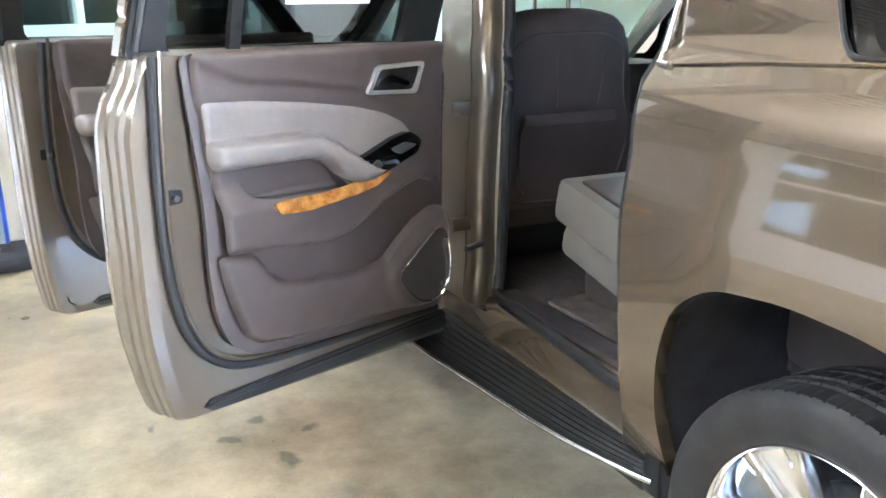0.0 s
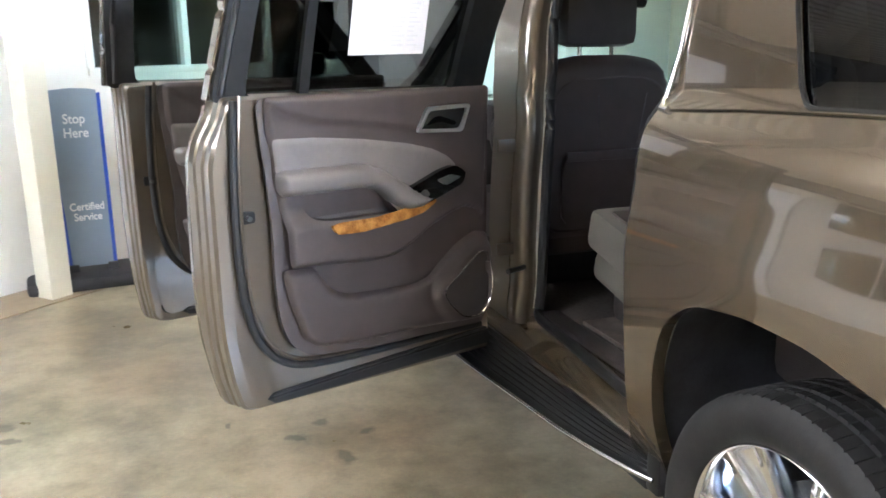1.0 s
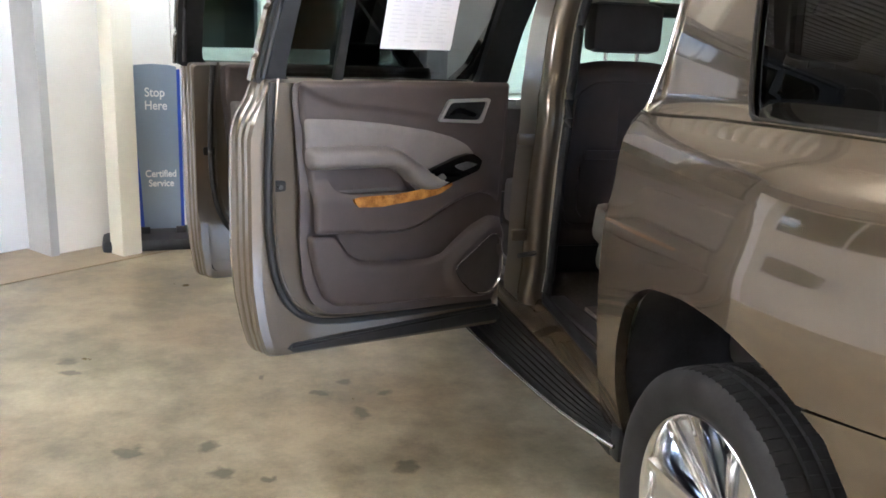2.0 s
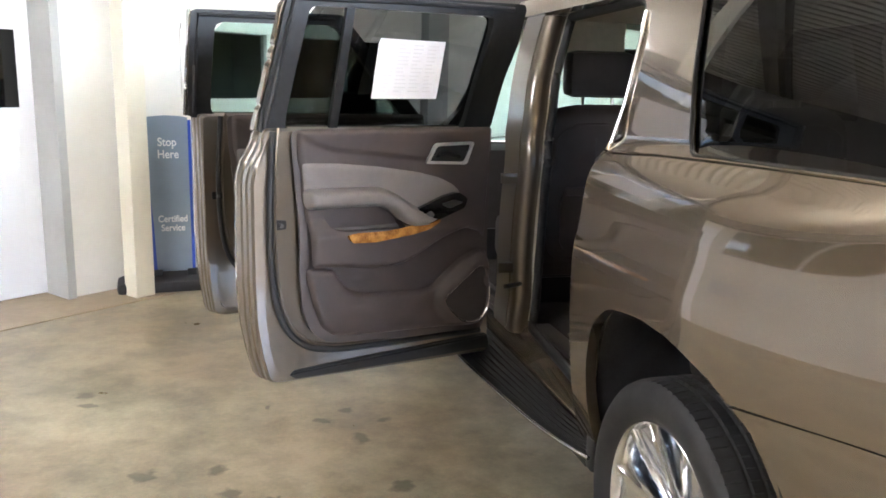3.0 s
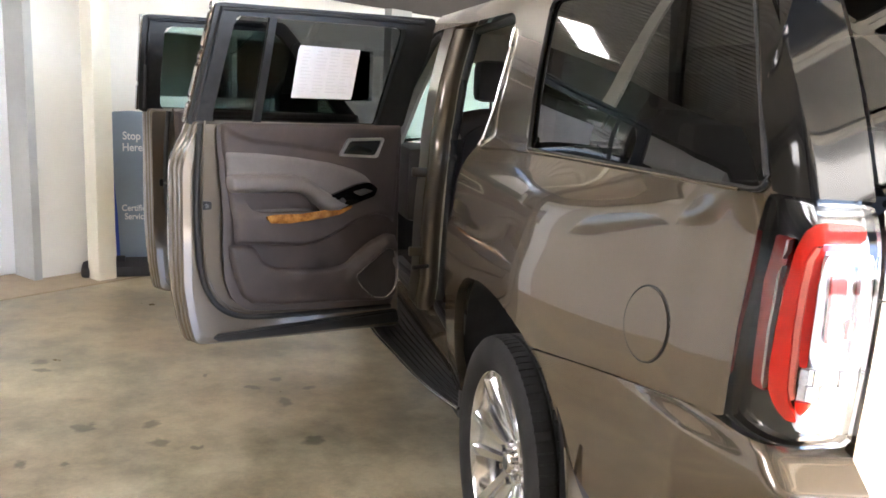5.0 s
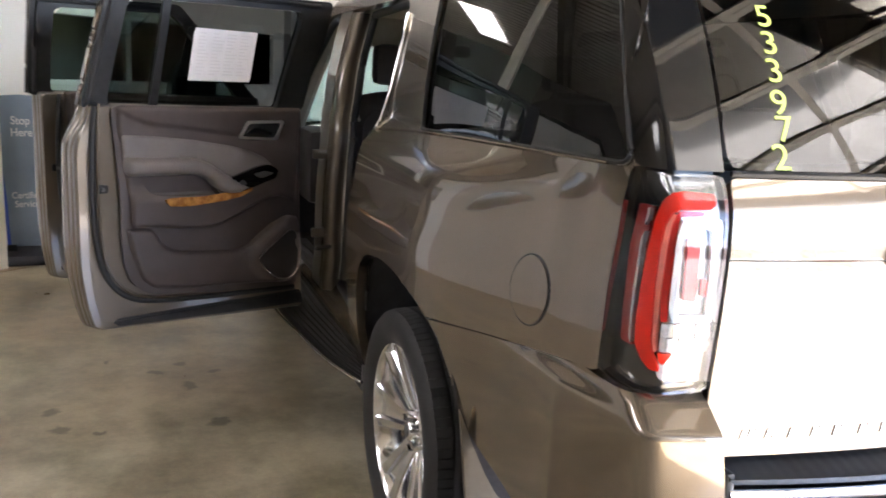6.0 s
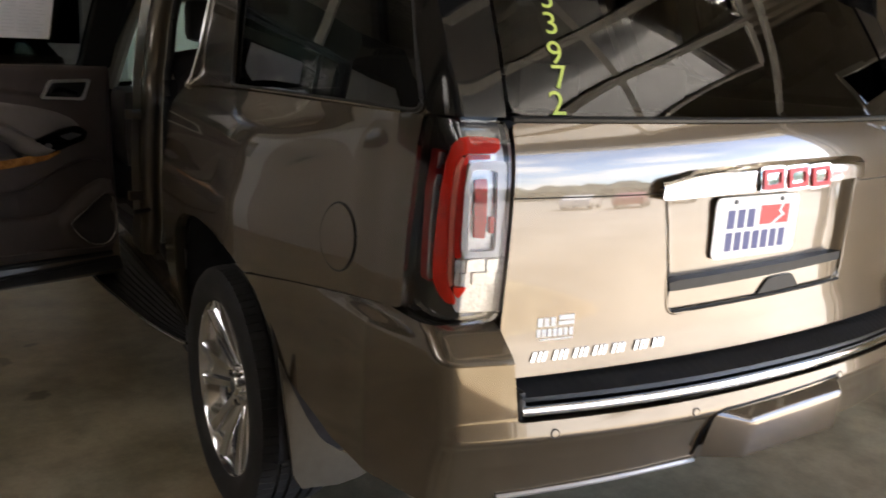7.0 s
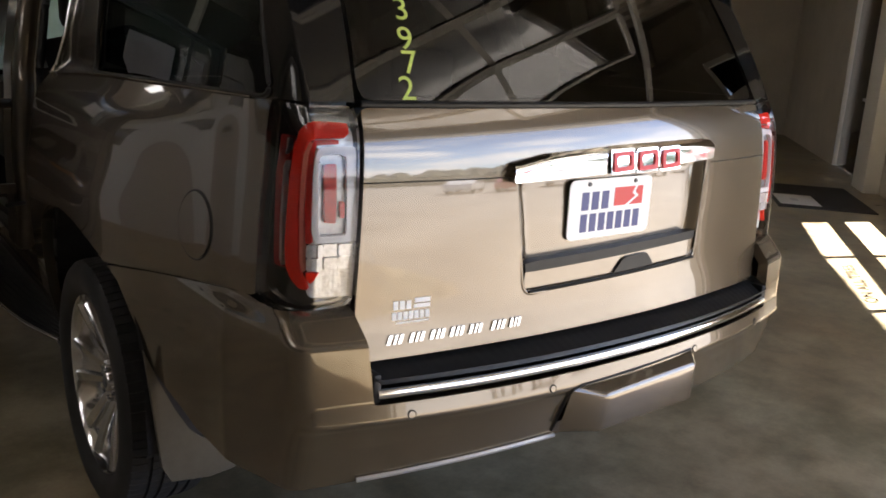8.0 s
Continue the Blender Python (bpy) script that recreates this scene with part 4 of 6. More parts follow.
def board(sgn):
    bm_v, bm_f = [], []
    ys = np.linspace(0.455, 2.85, 90)
    k = 22
    for y in ys:
        e = EDGE(y)
        for j in range(k):
            t = j / (k - 1)
            x = 0.84 + (e - 0.012 - 0.84) * t
            rib = 0.004 if (j % 2 and 0.1 < t < 0.92) else 0
            bm_v.append((-x * sgn, y, 0.418 - 0.012 * t * t + rib))
    for i in range(len(ys) - 1):
        for j in range(k - 1):
            bm_f.append((i * k + j, (i + 1) * k + j, (i + 1) * k + j + 1, i * k + j + 1))
    b = own(mesh_ob("running_board", bm_v, bm_f, BLACKTRIM, None, "black ribbed running board with a chrome edge", angle=25))
    o = tube("chrome_edge", [(-EDGE(y) * sgn, y, 0.407) for y in ys], 0.0068, SATINEDGE, None, "", seg=12)
    o.parent = b
    o = boxes("underside", [((min(-0.80 * sgn, -0.98 * sgn), 0.5, 0.35), (max(-0.80 * sgn, -0.98 * sgn), 2.8, 0.405))], BLACKTRIM, bev=0.01)
    o.parent = b
    return b


board(1)
board(-1)
own(boxes("rocker_end", [((-0.985, 0.44, 0.36), (-0.90, 0.50, 0.47))], BLACKTRIM, bev=0.012))
own(boxes("underbody", [((-0.70, -1.05, 0.56), (0.70, -0.60, 0.68)), ((-0.58, -0.6, 0.36), (0.58, 0.6, 0.55)), ((-0.86, 0.55, 0.37), (0.86, 2.75, 0.50)), ((-0.58, 2.75, 0.36), (0.58, 4.1, 0.7))], BLACKTRIM, bev=0.02))


# ---- open doors ----

def car_door(name, hinge, ddir, f, label, division):
    """A door swung open. a runs from the hinge to the free edge, b towards the cabin side; f stretches a."""
    d = Vector((*ddir, 0)).normalized()
    m = Vector((-d.y, d.x, 0))
    H = Vector((*hinge, 0))

    def at(a, z, b=0.0):
        return H + d * (a * f) + m * b + Vector((0, 0, z))

    LOW = rounded([(0.09, 0.412), (1.05, 0.436), (1.090, 0.448), (1.116, 0.54), (1.136, 0.66), (1.144, 0.82), (1.142, 1.20), (1.125, 1.26), (1.088, 1.32), (1.068, 1.385), (0.12, 1.375), (0.10, 0.9)], 0.02, 3)
    FRAME = rounded([(1.085, 1.36), (1.03, 1.60), (0.975, 1.845), (-0.052, 1.862), (-0.015, 1.70), (0.035, 1.57), (0.085, 1.36)], 0.025, 3)
    WIN = rounded([(0.985, 1.372), (0.945, 1.58), (0.895, 1.80), (0.105, 1.808), (0.165, 1.58), (0.22, 1.358)], 0.03, 3)
    if not division:
        LOW = rounded([(0.09, 0.375), (1.07, 0.386), (1.110, 0.402), (1.128, 0.55), (1.134, 0.66), (1.138, 0.82), (1.138, 1.385), (0.12, 1.375), (0.10, 0.9)], 0.02, 3)
        FRAME = rounded([(1.165, 1.36), (1.16, 1.60), (1.145, 1.852), (0.52, 1.865), (0.125, 1.36)], 0.025, 3)
        WIN = rounded([(1.075, 1.372), (1.07, 1.58), (1.055, 1.80), (0.555, 1.812), (0.22, 1.358)], 0.035, 3)
    bow = lambda z: -0.125 + 0.045 * smooth(1.30, 1.85, z) - 0.02 * smooth(0.5, 0.8, z) + 0.02 * smooth(0.9, 1.3, z)
    # painted shell: outer skin, edge and cabin-side flange
    skin_ob = own(patch(name, lambda a, z: at(a, z, bow(z)), LOW, PAINT, None, [], 0.03, -0.018, label, flip=False))
    add = lambda ob: setattr(ob, "parent", skin_ob) or ob
    drop = 0.0 if division else -0.045      # the front door hangs lower
    # free-edge steps: skin fold, channel, inner flange
    n_out = [(a, z) for a, z in LOW]
    cen = Vector((0.62, 0.95, 0))
    rings = []
    for ins, dep in [(0.0, None)] + [(-i, dd) for i, dd in ((0.003, -0.100), (0.008, -0.093), (0.009, -0.062), (0.014, -0.054), (0.014, -0.024), (0.022, -0.012), (0.050, -0.010))]:
        ring = []
        for a, z in n_out:
            v = Vector((a, z, 0)) - cen
            k = 1 + ins / max(v.length, 0.2) * 1.15
            p = cen + v * k
            ring.append(at(p.x, p.y, bow(p.y) if dep is None else max(dep, bow(p.y) + 0.004)))
        rings.append(ring)
    n = len(n_out)
    add(mesh_ob("shut_edge", [p for r in rings for p in r], [(i * n + j, i * n + (j + 1) % n, (i + 1) * n + (j + 1) % n, (i + 1) * n + j) for i in range(len(rings) - 1) for j in range(n)], PAINTDULL, angle=30))
    add(patch("inner_flange", lambda a, z: at(a, z, -0.012), rounded([(0.12, 0.44 + drop), (1.06, 0.46 + drop), (1.09, 0.55), (1.12, 0.70), (1.12, 1.20), (1.06 if division else 1.118, 1.37), (0.14, 1.36)], 0.05, 4), PAINTDULL, None, [], 0.05))
    # black seal round the flange and along the sill
    inset = [(1.052, 1.37), (1.064, 1.22), (1.071, 1.0), (1.062, 0.80), (1.030, 0.675), (0.965, 0.592), (0.870, 0.553), (0.60, 0.541), (0.16, 0.532)]
    sm = inset
    for _ in range(3):          # cut the corners until the line runs smoothly
        sm = [sm[0]] + [(p[0] * f + q[0] * (1 - f), p[1] * f + q[1] * (1 - f)) for p, q in zip(sm, sm[1:]) for f in (0.75, 0.25)] + [sm[-1]]
    add(tube("door_seal", [at(a, z, 0.002) for a, z in sm], 0.012, RUBBER, seg=10))
    # the second lip of the seal and the pressed bead of the flange beside it
    add(tube("seal_lip", [at(a - 0.020 * min(1, max(0, (z - 0.5) / 0.1)), z + 0.012, -0.002) for a, z in sm], 0.006, PAINTDULL, seg=8))
    add(patch("sill_seal", lambda a, z: at(a, z, -0.003 - 0.010 * smooth(0.46, 0.44, z - drop)), rounded([(0.10, 0.440 + drop), (0.985, 0.460 + drop), (1.005, 0.476 + drop), (0.985, 0.492 + drop), (0.12, 0.512 + drop)], 0.01), RUBBER, None, [], 0.02, 0.03))
    add(tube("sill_lip", [at(a, 0.500 + drop - 0.022 * (a - 0.1), 0.000) for a in np.linspace(0.12, 0.99, 8)], 0.006, RUBBER, seg=6))
    # window frame and glass
    fr = add(patch("window_frame", lambda a, z: at(a, z, bow(z) + 0.055), FRAME, BLACKTRIM, None, [WIN], 0.02, 0.05))
    o = patch("painted_edge", lambda a, z: at(a, z, bow(z) + 0.045), [(1.093, 1.37), (1.085, 1.37), (0.978, 1.848), (0.986, 1.848)] if division else [(1.173, 1.37), (1.166, 1.37), (1.146, 1.85), (1.153, 1.85)], PAINT, None, [], 0.012, 0.035)
    add(o)
    add(tube("frame_seal", [at(a, z, bow(z) + 0.060) for a, z in ([(1.058, 1.38), (1.008, 1.60), (0.955, 1.822), (0.5, 1.836), (0.02, 1.838)] if division else [(1.14, 1.38), (1.135, 1.60), (1.12, 1.828), (0.56, 1.84)])], 0.010, RUBBER, seg=8))
    g = add(patch("window_glass", lambda a, z: at(a, z, bow(z) + 0.025), WIN, GLASSDARK if division else GLASSCLEAR, None, [], 0.06))
    g.visible_shadow = False
    if division:
        add(patch("division_bar", lambda a, z: at(a, z, bow(z) + 0.048), [(0.805, 1.37), (0.75, 1.81), (0.718, 1.81), (0.773, 1.37)], BLACKTRIM, None, [], 0.02, 0.02))

    # cabin trim: a base board, the main moulding over it, the map pocket's back and the lower moulding
    CREASE = table([(0.10, 1.275), (0.30, 1.262), (0.467, 1.257), (0.518, 1.263), (0.713, 1.289), (0.839, 1.301), (0.906, 1.323), (0.98, 1.361)])

    def relief(a, z):
        b = 0.042 + 0.032 * smooth(1.065, 0.985, z) * smooth(0.20, 0.34, a)
        b += 0.011 * smooth(CREASE(a) - 0.004, CREASE(a) + 0.010, z) * smooth(0.40, 0.52, a)
        b += 0.006 * smooth(1.30, 1.365, z)
        return b

    tr = 1.0 if division else 1.04      # the front door's trim is the longer
    hang = at
    at = lambda a, z, b=0.0: hang(a * tr, z if division else z - 0.045 * smooth(1.37, 1.24, z), b)
    sf = lambda off: (lambda a, z: at(a, z, relief(a, z) + off))

    def roll(poly, r):
        """How far a padded sheet falls away within r of its outline."""
        def fall(a, z):
            e = nearest(np.array([[a, z]]), poly)[1][0]
            return r * (1 - math.sqrt(max(0, 1 - (1 - min(1, e / r)) ** 2)))
        return fall

    BASE = rounded([(0.994, 1.375), (0.986, 1.25), (0.976, 1.145), (0.966, 1.001), (0.968, 0.853), (0.960, 0.721), (0.930, 0.640), (0.864, 0.590), (0.67, 0.572), (0.463, 0.560), (0.16, 0.548), (0.150, 0.976), (0.145, 1.375)], 0.03, 3)
    add(patch("trim_board", lambda a, z: at(a, z, 0.014 + 0.012 * smooth(1.0, 0.95, a)), BASE, COCOA, None, [], 0.025, 0.022, angle=50))
    MAIN = rounded([(0.978, 1.378), (0.973, 1.265), (0.962, 1.223), (0.960, 1.141), (0.946, 1.078), (0.938, 0.993), (0.934, 0.886), (0.812, 0.878), (0.70, 0.866), (0.619, 0.862), (0.560, 0.870), (0.505, 0.893), (0.412, 0.943),
                    (0.332, 0.974), (0.27, 0.982), (0.20, 0.962), (0.170, 0.930), (0.158, 1.20), (0.150, 1.378)], 0.014, 3)
    POCK = rounded([(0.893, 1.088), (0.862, 1.024), (0.81, 1.010), (0.55, 1.006), (0.61, 1.07), (0.66, 1.092)], 0.02, 3)
    fm = roll(MAIN, 0.016)
    trim = add(patch("trim_panel", lambda a, z: at(a, z, relief(a, z) - fm(a, z)), MAIN, COCOA, None, [POCK], 0.0085, 0.045, "dark cocoa moulded door trim", angle=60))
    add(patch("map_pocket", lambda a, z: at(a, z, 0.024), rounded([(0.925, 0.92), (0.915, 0.70), (0.30, 0.70), (0.17, 0.82), (0.165, 0.97), (0.40, 0.99)], 0.02), COCOA, None, [], 0.03, 0.01))
    SP = rounded([(0.382, 0.712), (0.345, 0.738), (0.220, 0.830), (0.176, 0.812), (0.162, 0.71), (0.170, 0.645), (0.218, 0.594), (0.295, 0.603), (0.357, 0.665)], 0.03, 4)
    LOWER = rounded([(0.953, 0.880), (0.846, 0.870), (0.826, 0.840), (0.801, 0.802), (0.766, 0.777), (0.718, 0.766), (0.60, 0.758), (0.49, 0.751), (0.425, 0.763), (0.375, 0.806), (0.303, 0.858), (0.225, 0.892), (0.165, 0.880), (0.150, 0.70),
                     (0.158, 0.590), (0.213, 0.575), (0.463, 0.588), (0.719, 0.600), (0.846, 0.618), (0.895, 0.660), (0.928, 0.755), (0.945, 0.823)], 0.016, 3)
    fl = roll(LOWER, 0.020)

    def low_relief(a, z):
        q = np.array([[a, z]])
        out = 0.0 if inside(q, SP)[0] else nearest(q, SP)[1][0]
        return 0.060 + 0.016 * smooth(0.055, 0.012, out) - 0.012 * smooth(0.72, 0.60, z)

    add(patch("lower_trim_panel", lambda a, z: at(a, z, low_relief(a, z) - fl(a, z)), LOWER, COCOA, None, [SP], 0.0085, 0.045, angle=60))
    add(patch("pocket_liner", lambda a, z: at(a, z, relief(a, z) - 0.035), POCK, COCOADARK, None, [], 0.03))
    INS = rounded([(0.966, 1.262), (0.829, 1.257), (0.666, 1.240), (0.50, 1.214), (0.40, 1.188), (0.335, 1.158), (0.298, 1.122), (0.36, 1.09), (0.52, 1.07), (0.60, 1.13), (0.68, 1.15), (0.958, 1.155)], 0.014, 3)
    fi = roll(INS, 0.007)
    add(patch("insert", lambda a, z: at(a, z, 0.053 - fi(a, z)), INS, DUNE, None, [], 0.010, 0.012, "grey-beige padded insert", angle=60))
    ARM = rounded([(0.960, 1.175), (0.667, 1.170), (0.60, 1.145), (0.541, 1.105), (0.47, 1.062), (0.40, 1.035), (0.46, 1.008), (0.526, 1.004), (0.575, 1.03), (0.62, 1.078), (0.66, 1.092), (0.945, 1.094), (0.960, 1.12)], 0.022, 4)
    near_arm = lambda a, z: nearest(np.array([[a, z]]), ARM)[1][0]
    add(patch("armrest", lambda a, z: at(a, z, relief(a, z) * 0.3 + 0.030 + 0.055 * math.sqrt(max(0, 1 - (1 - min(1, near_arm(a, z) / 0.030)) ** 2))), ARM, DUNE, None, [], 0.010, 0.05, "grey-beige padded armrest", angle=60))
    SW = rounded([(0.545, 1.062), (0.39, 1.120), (0.33, 1.132), (0.283, 1.105), (0.298, 1.068), (0.392, 1.040), (0.469, 1.022), (0.525, 1.040)], 0.012, 3)
    add(patch("switch_bezel", sf(0.035), SW, GLOSSBLACK, None, [], 0.014, 0.06))
    add(patch("window_switch", sf(0.041), rounded([(0.500, 1.045), (0.455, 1.068), (0.440, 1.050), (0.485, 1.028)], 0.005), STEEL, None, [], 0.01, 0.006))
    add(patch("pull_cup", sf(0.040), rounded([(0.41, 1.090), (0.351, 1.104), (0.305, 1.092), (0.372, 1.070)], 0.010), STEEL, None, [], 0.012, 0.006))
    far = 0.0 if division else 0.115     # the front door's strip reaches nearer its edge
    WD = rounded([(0.806 + far, 1.000), (0.775 + far, 1.005), (0.65, 1.004), (0.539, 1.015), (0.42, 1.047), (0.403, 1.022), (0.47, 0.995), (0.54, 0.982), (0.70, 0.966), (0.79 + far, 0.970)], 0.008, 3)
    add(patch("wood_strip", sf(0.014), WD, WOOD, None, [], 0.012, 0.014, "glossy burl wood strip"))
    HD = rounded([(0.466, 1.243), (0.423, 1.319), (0.243, 1.323), (0.278, 1.234)], 0.014, 3)
    HI = rounded([(0.449, 1.253), (0.415, 1.308), (0.257, 1.312), (0.288, 1.245)], 0.012, 3)
    add(patch("handle_bezel", sf(0.012), HD, SATIN, None, [HI], 0.005, 0.02, "satin silver handle surround"))
    add(patch("handle_cup", sf(0.003), HI, BLACKTRIM, None, [], 0.03))
    add(patch("handle_lever", sf(0.010), rounded([(0.432, 1.262), (0.400, 1.286), (0.375, 1.292), (0.300, 1.268), (0.312, 1.256), (0.37, 1.272)], 0.006), CHROME, None, [], 0.01, 0.012))
    add(patch("speaker_grille", lambda a, z: at(a, z, 0.062), SP, COCOADARK, None, [], 0.02, 0.0))
    add(tube("speaker_trim", [at(a, z, 0.074) for a, z in SP], 0.0026, CHROME, closed=True, seg=6))
    # latch in the free edge
    add(patch("latch", lambda a, z: at(a, z, -0.004), rounded([(1.006, 1.024), (1.052, 1.022), (1.052, 1.060), (1.006, 1.056)], 0.006), BLACKTRIM, None, [], 0.012, 0.01))
    add(tube("striker_claw", [at(1.030, 1.040, -0.002), at(1.030, 1.040, 0.014)], 0.008, STEEL, seg=8))
    return skin_ob, at


rear_door, rear_at = car_door("rear_door", (-0.93, 1.495), (-0.943, -0.333), 1.0, "open rear door with cocoa trim and wood strip", True)
front_door, front_at = car_door("front_door", (-0.93, 2.66), (-0.954, -0.299), 1.198, "open front door with cocoa trim", False)
# wing mirror on the front door's outer side
bm = bmesh.new()
box(bm, (-0.13, -0.05, -0.085), (0.13, 0.06, 0.085), 0.045, pose(-1.44, 2.84, 1.40, 0, 0, 15))
part("wing_mirror", bm, BLACKTRIM, front_door, "black wing mirror")
bm = bmesh.new()
box(bm, (-0.03, -0.10, -0.02), (0.03, 0.12, 0.02), 0.012, pose(-1.30, 2.72, 1.36, 0, 0, 60))
part("mirror_arm", bm, BLACKTRIM, front_door)
own(tube("door_check", [(-0.90, 1.455, 0.72), (-0.98, 1.42, 0.72)], 0.010, STEEL, seg=8))

# the price sheet taped inside the rear door's window
PG = [(0.622, 1.702), (0.336, 1.699), (0.374, 1.484), (0.656, 1.483)]
paper = patch("price_sheet", lambda a, z: rear_at(a, z, -0.030 + 0.003 * math.sin(a * 25)), PG, PAPER, None, [], 0.02, 0.001)
tagged(paper, "white printed sheet taped inside the rear door window", "paper sheet")
rng = random.Random(4)
for col in range(4):
    for row in range(13):
        u0, v0 = 0.08 + 0.22 * col, 0.08 + 0.065 * row
        w = rng.uniform(0.08, 0.19)

        def on(u, v):
            top = Vector(PG[0]).lerp(Vector(PG[1]), u)
            bot = Vector(PG[3]).lerp(Vector(PG[2]), u)
            return tuple(top.lerp(bot, v))
        q = [on(u0, v0), on(u0 + w, v0), on(u0 + w, v0 + 0.022), on(u0, v0 + 0.022)]
        mesh_ob("print_line", [rear_at(a, z, -0.026) for a, z in q], [(0, 1, 2, 3)], INK, paper, smooth=False)

# ---- cabin ----
own(boxes("cabin_floor", [((-0.84, 0.50, 0.48), (0.84, 3.1, 0.53)), ((-0.58, -1.05, 0.60), (0.58, 0.55, 0.70))], CARPET, bev=0.01))
own(boxes("floor_mat", [((-0.74, 0.72, 0.53), (-0.30, 1.30, 0.545))], MAT, label="worn brown floor mat", bev=0.006))
own(boxes("sill_plate", [((-0.838, 0.58, 0.495), (-0.76, 1.46, 0.542))], COCOADARK, bev=0.012))
# painted rocker below both door openings, rolling from the sill down to the running board
ROCKER = table([(0.0, 0.5225), (0.22, 0.5205), (0.34, 0.512), (0.80, 0.452), (0.90, 0.436), (1.0, 0.412)])


def rocker(y, v):
    return Vector((-0.842 - 0.090 * v ** 0.95, y, ROCKER(v)))


own(patch("rocker_panel", rocker, [(0.49, 0), (2.66, 0), (2.66, 1), (0.49, 1)], PAINT, None, [], 0.06, 0.004, sz=0.04, angle=60))
own(boxes("sill_plate", [((-0.915, 1.70, 0.505), (-0.80, 2.60, 0.535))], COCOADARK, bev=0.006))
# the painted jamb of the middle pillar, where the rear door hangs, and the pillar's outer face
JAMB_Y = table([(0.48, 1.465), (1.20, 1.467), (1.37, 1.505), (1.62, 1.593), (1.80, 1.605)])
PILLAR_F = table([(0.48, 1.72), (1.20, 1.73), (1.37, 1.79), (1.62, 1.88), (1.80, 1.90)])
pillar_x = lambda z: SIDE_BASE(z) - 0.012 + 0.018 * smooth(0.66, 0.52, z)


def jamb(u, z):
    """From the outer edge (u=0) round a soft corner to the seal (u=1)."""
    g = math.sqrt(max(0.0, 1 - (1 - min(1, u / 0.45)) ** 2))
    return Vector((-pillar_x(z) + 0.105 * u ** 1.15 + 0.006 * smooth(0.55, 0.60, u), JAMB_Y(z) + 0.060 * (1 - g) + 0.010 * smooth(0.52, 0.62, u), z))


own(patch("pillar_jamb", jamb, [(0, 0.50), (1, 0.50), (1, 1.83), (0, 1.83)], PAINTDULL, None, [], 0.05, 0.004, sz=0.03, angle=50))
own(patch("middle_pillar", lambda u, z: Vector((-pillar_x(z) - 0.001, JAMB_Y(z) + 0.058 + (PILLAR_F(z) - JAMB_Y(z) - 0.058) * u, z)), [(0, 0.50), (1, 0.50), (1, 1.84), (0, 1.84)], PAINTDULL, None, [], 0.1, 0.03, sz=0.05))
for opening, (cy, cz), rear in ((OPEN_R, (1.05, 1.15), True), (OPEN_F, (2.15, 1.1), False)):
    ring = [(s + 0.020 * (cy - s) / math.hypot(cy - s, cz - z), z + 0.020 * (cz - z) / math.hypot(cy - s, cz - z)) for s, z in opening]
    line = []
    for s, z in ring:
        p = shell(s, z, -0.030 - 0.065 * smooth(0.64, 0.54, z))
        g = smooth(1.25, 1.40, s) if rear else smooth(1.95, 1.80, s)
        line.append(p.lerp(Vector((-pillar_x(z) + 0.100, (JAMB_Y(z) - 0.004) if rear else PILLAR_F(z), z)), g))
    own(tube("body_seal", line, 0.019, RUBBER, closed=True, seg=10))
for z in (0.78, 1.16):
    own(boxes("door_hinge", [((-0.985, 1.500, z - 0.022), (-0.915, 1.522, z + 0.022))], PAINTDULL, bev=0.006))
# inner skins
TR = [(-0.95, 0.62), (-0.95, 1.84), (2.05, 1.84), (2.68, 1.34), (2.68, 0.50), (0.46, 0.50), (0.46, 0.95), (-0.4, 0.97)]
own(patch("cabin_lining", skin(-0.075), mirror_s(TR), COCOADARK, None, [mirror_s(h) for h in (QWIN, *SHUT)], 0.05))
own(patch("quarter_lining", skin(-0.075), [(-0.95, 0.62), (-0.95, 1.84), (0.68, 1.84), (0.63, 1.60), (0.59, 1.37), (0.53, 1.19), (0.53, 0.52), (0.46, 0.52), (0.46, 0.95), (-0.4, 0.97)], SHALE, None, [QWIN], 0.05))
own(tube("pillar_trim", [(-0.785, 1.585, 1.32), (-0.775, 1.61, 1.46), (-0.740, 1.685, 1.66), (-0.70, 1.71, 1.83)], 0.048, HEADLINER, label="pale beige pillar trim", seg=14))
own(patch("pillar_trim", lambda u, z: Vector((-pillar_x(z) + 0.108, JAMB_Y(z) + 0.004 + (PILLAR_F(z) - JAMB_Y(z) - 0.02) * u, z)), [(0, 0.55), (1, 0.55), (1, 1.84), (0, 1.84)], HEADLINER, None, [], 0.2, -0.03, "pale beige pillar trim", sz=0.05))
own(boxes("headliner", [((-0.72, -0.85, 1.845), (0.72, 2.1, 1.865))], HEADLINER, bev=0.008))
own(patch("windshield", lambda u, v: Vector((u * (0.76 - 0.10 * v), 2.98 - 0.86 * v + 0.10 * (1 - u * u), 1.21 + 0.67 * v)), [(-1, 0), (1, 0), (1, 1), (-1, 1)], GLASSCLEAR, None, [], 0.2, flip=False)).visible_shadow = False
own(tube("front_pillar", [(-0.80, 2.95, 1.22), (-0.77, 2.55, 1.54), (-0.72, 2.12, 1.86)], 0.05, HEADLINER, seg=10))
own(tube("front_pillar", [(0.80, 2.95, 1.22), (0.77, 2.55, 1.54), (0.72, 2.12, 1.86)], 0.05, HEADLINER, seg=10))
own(boxes("dashboard", [((-0.80, 2.55, 0.75), (0.80, 3.0, 1.20)), ((-0.62, 2.45, 1.05), (-0.28, 2.7, 1.24))], COCOADARK, bev=0.05))
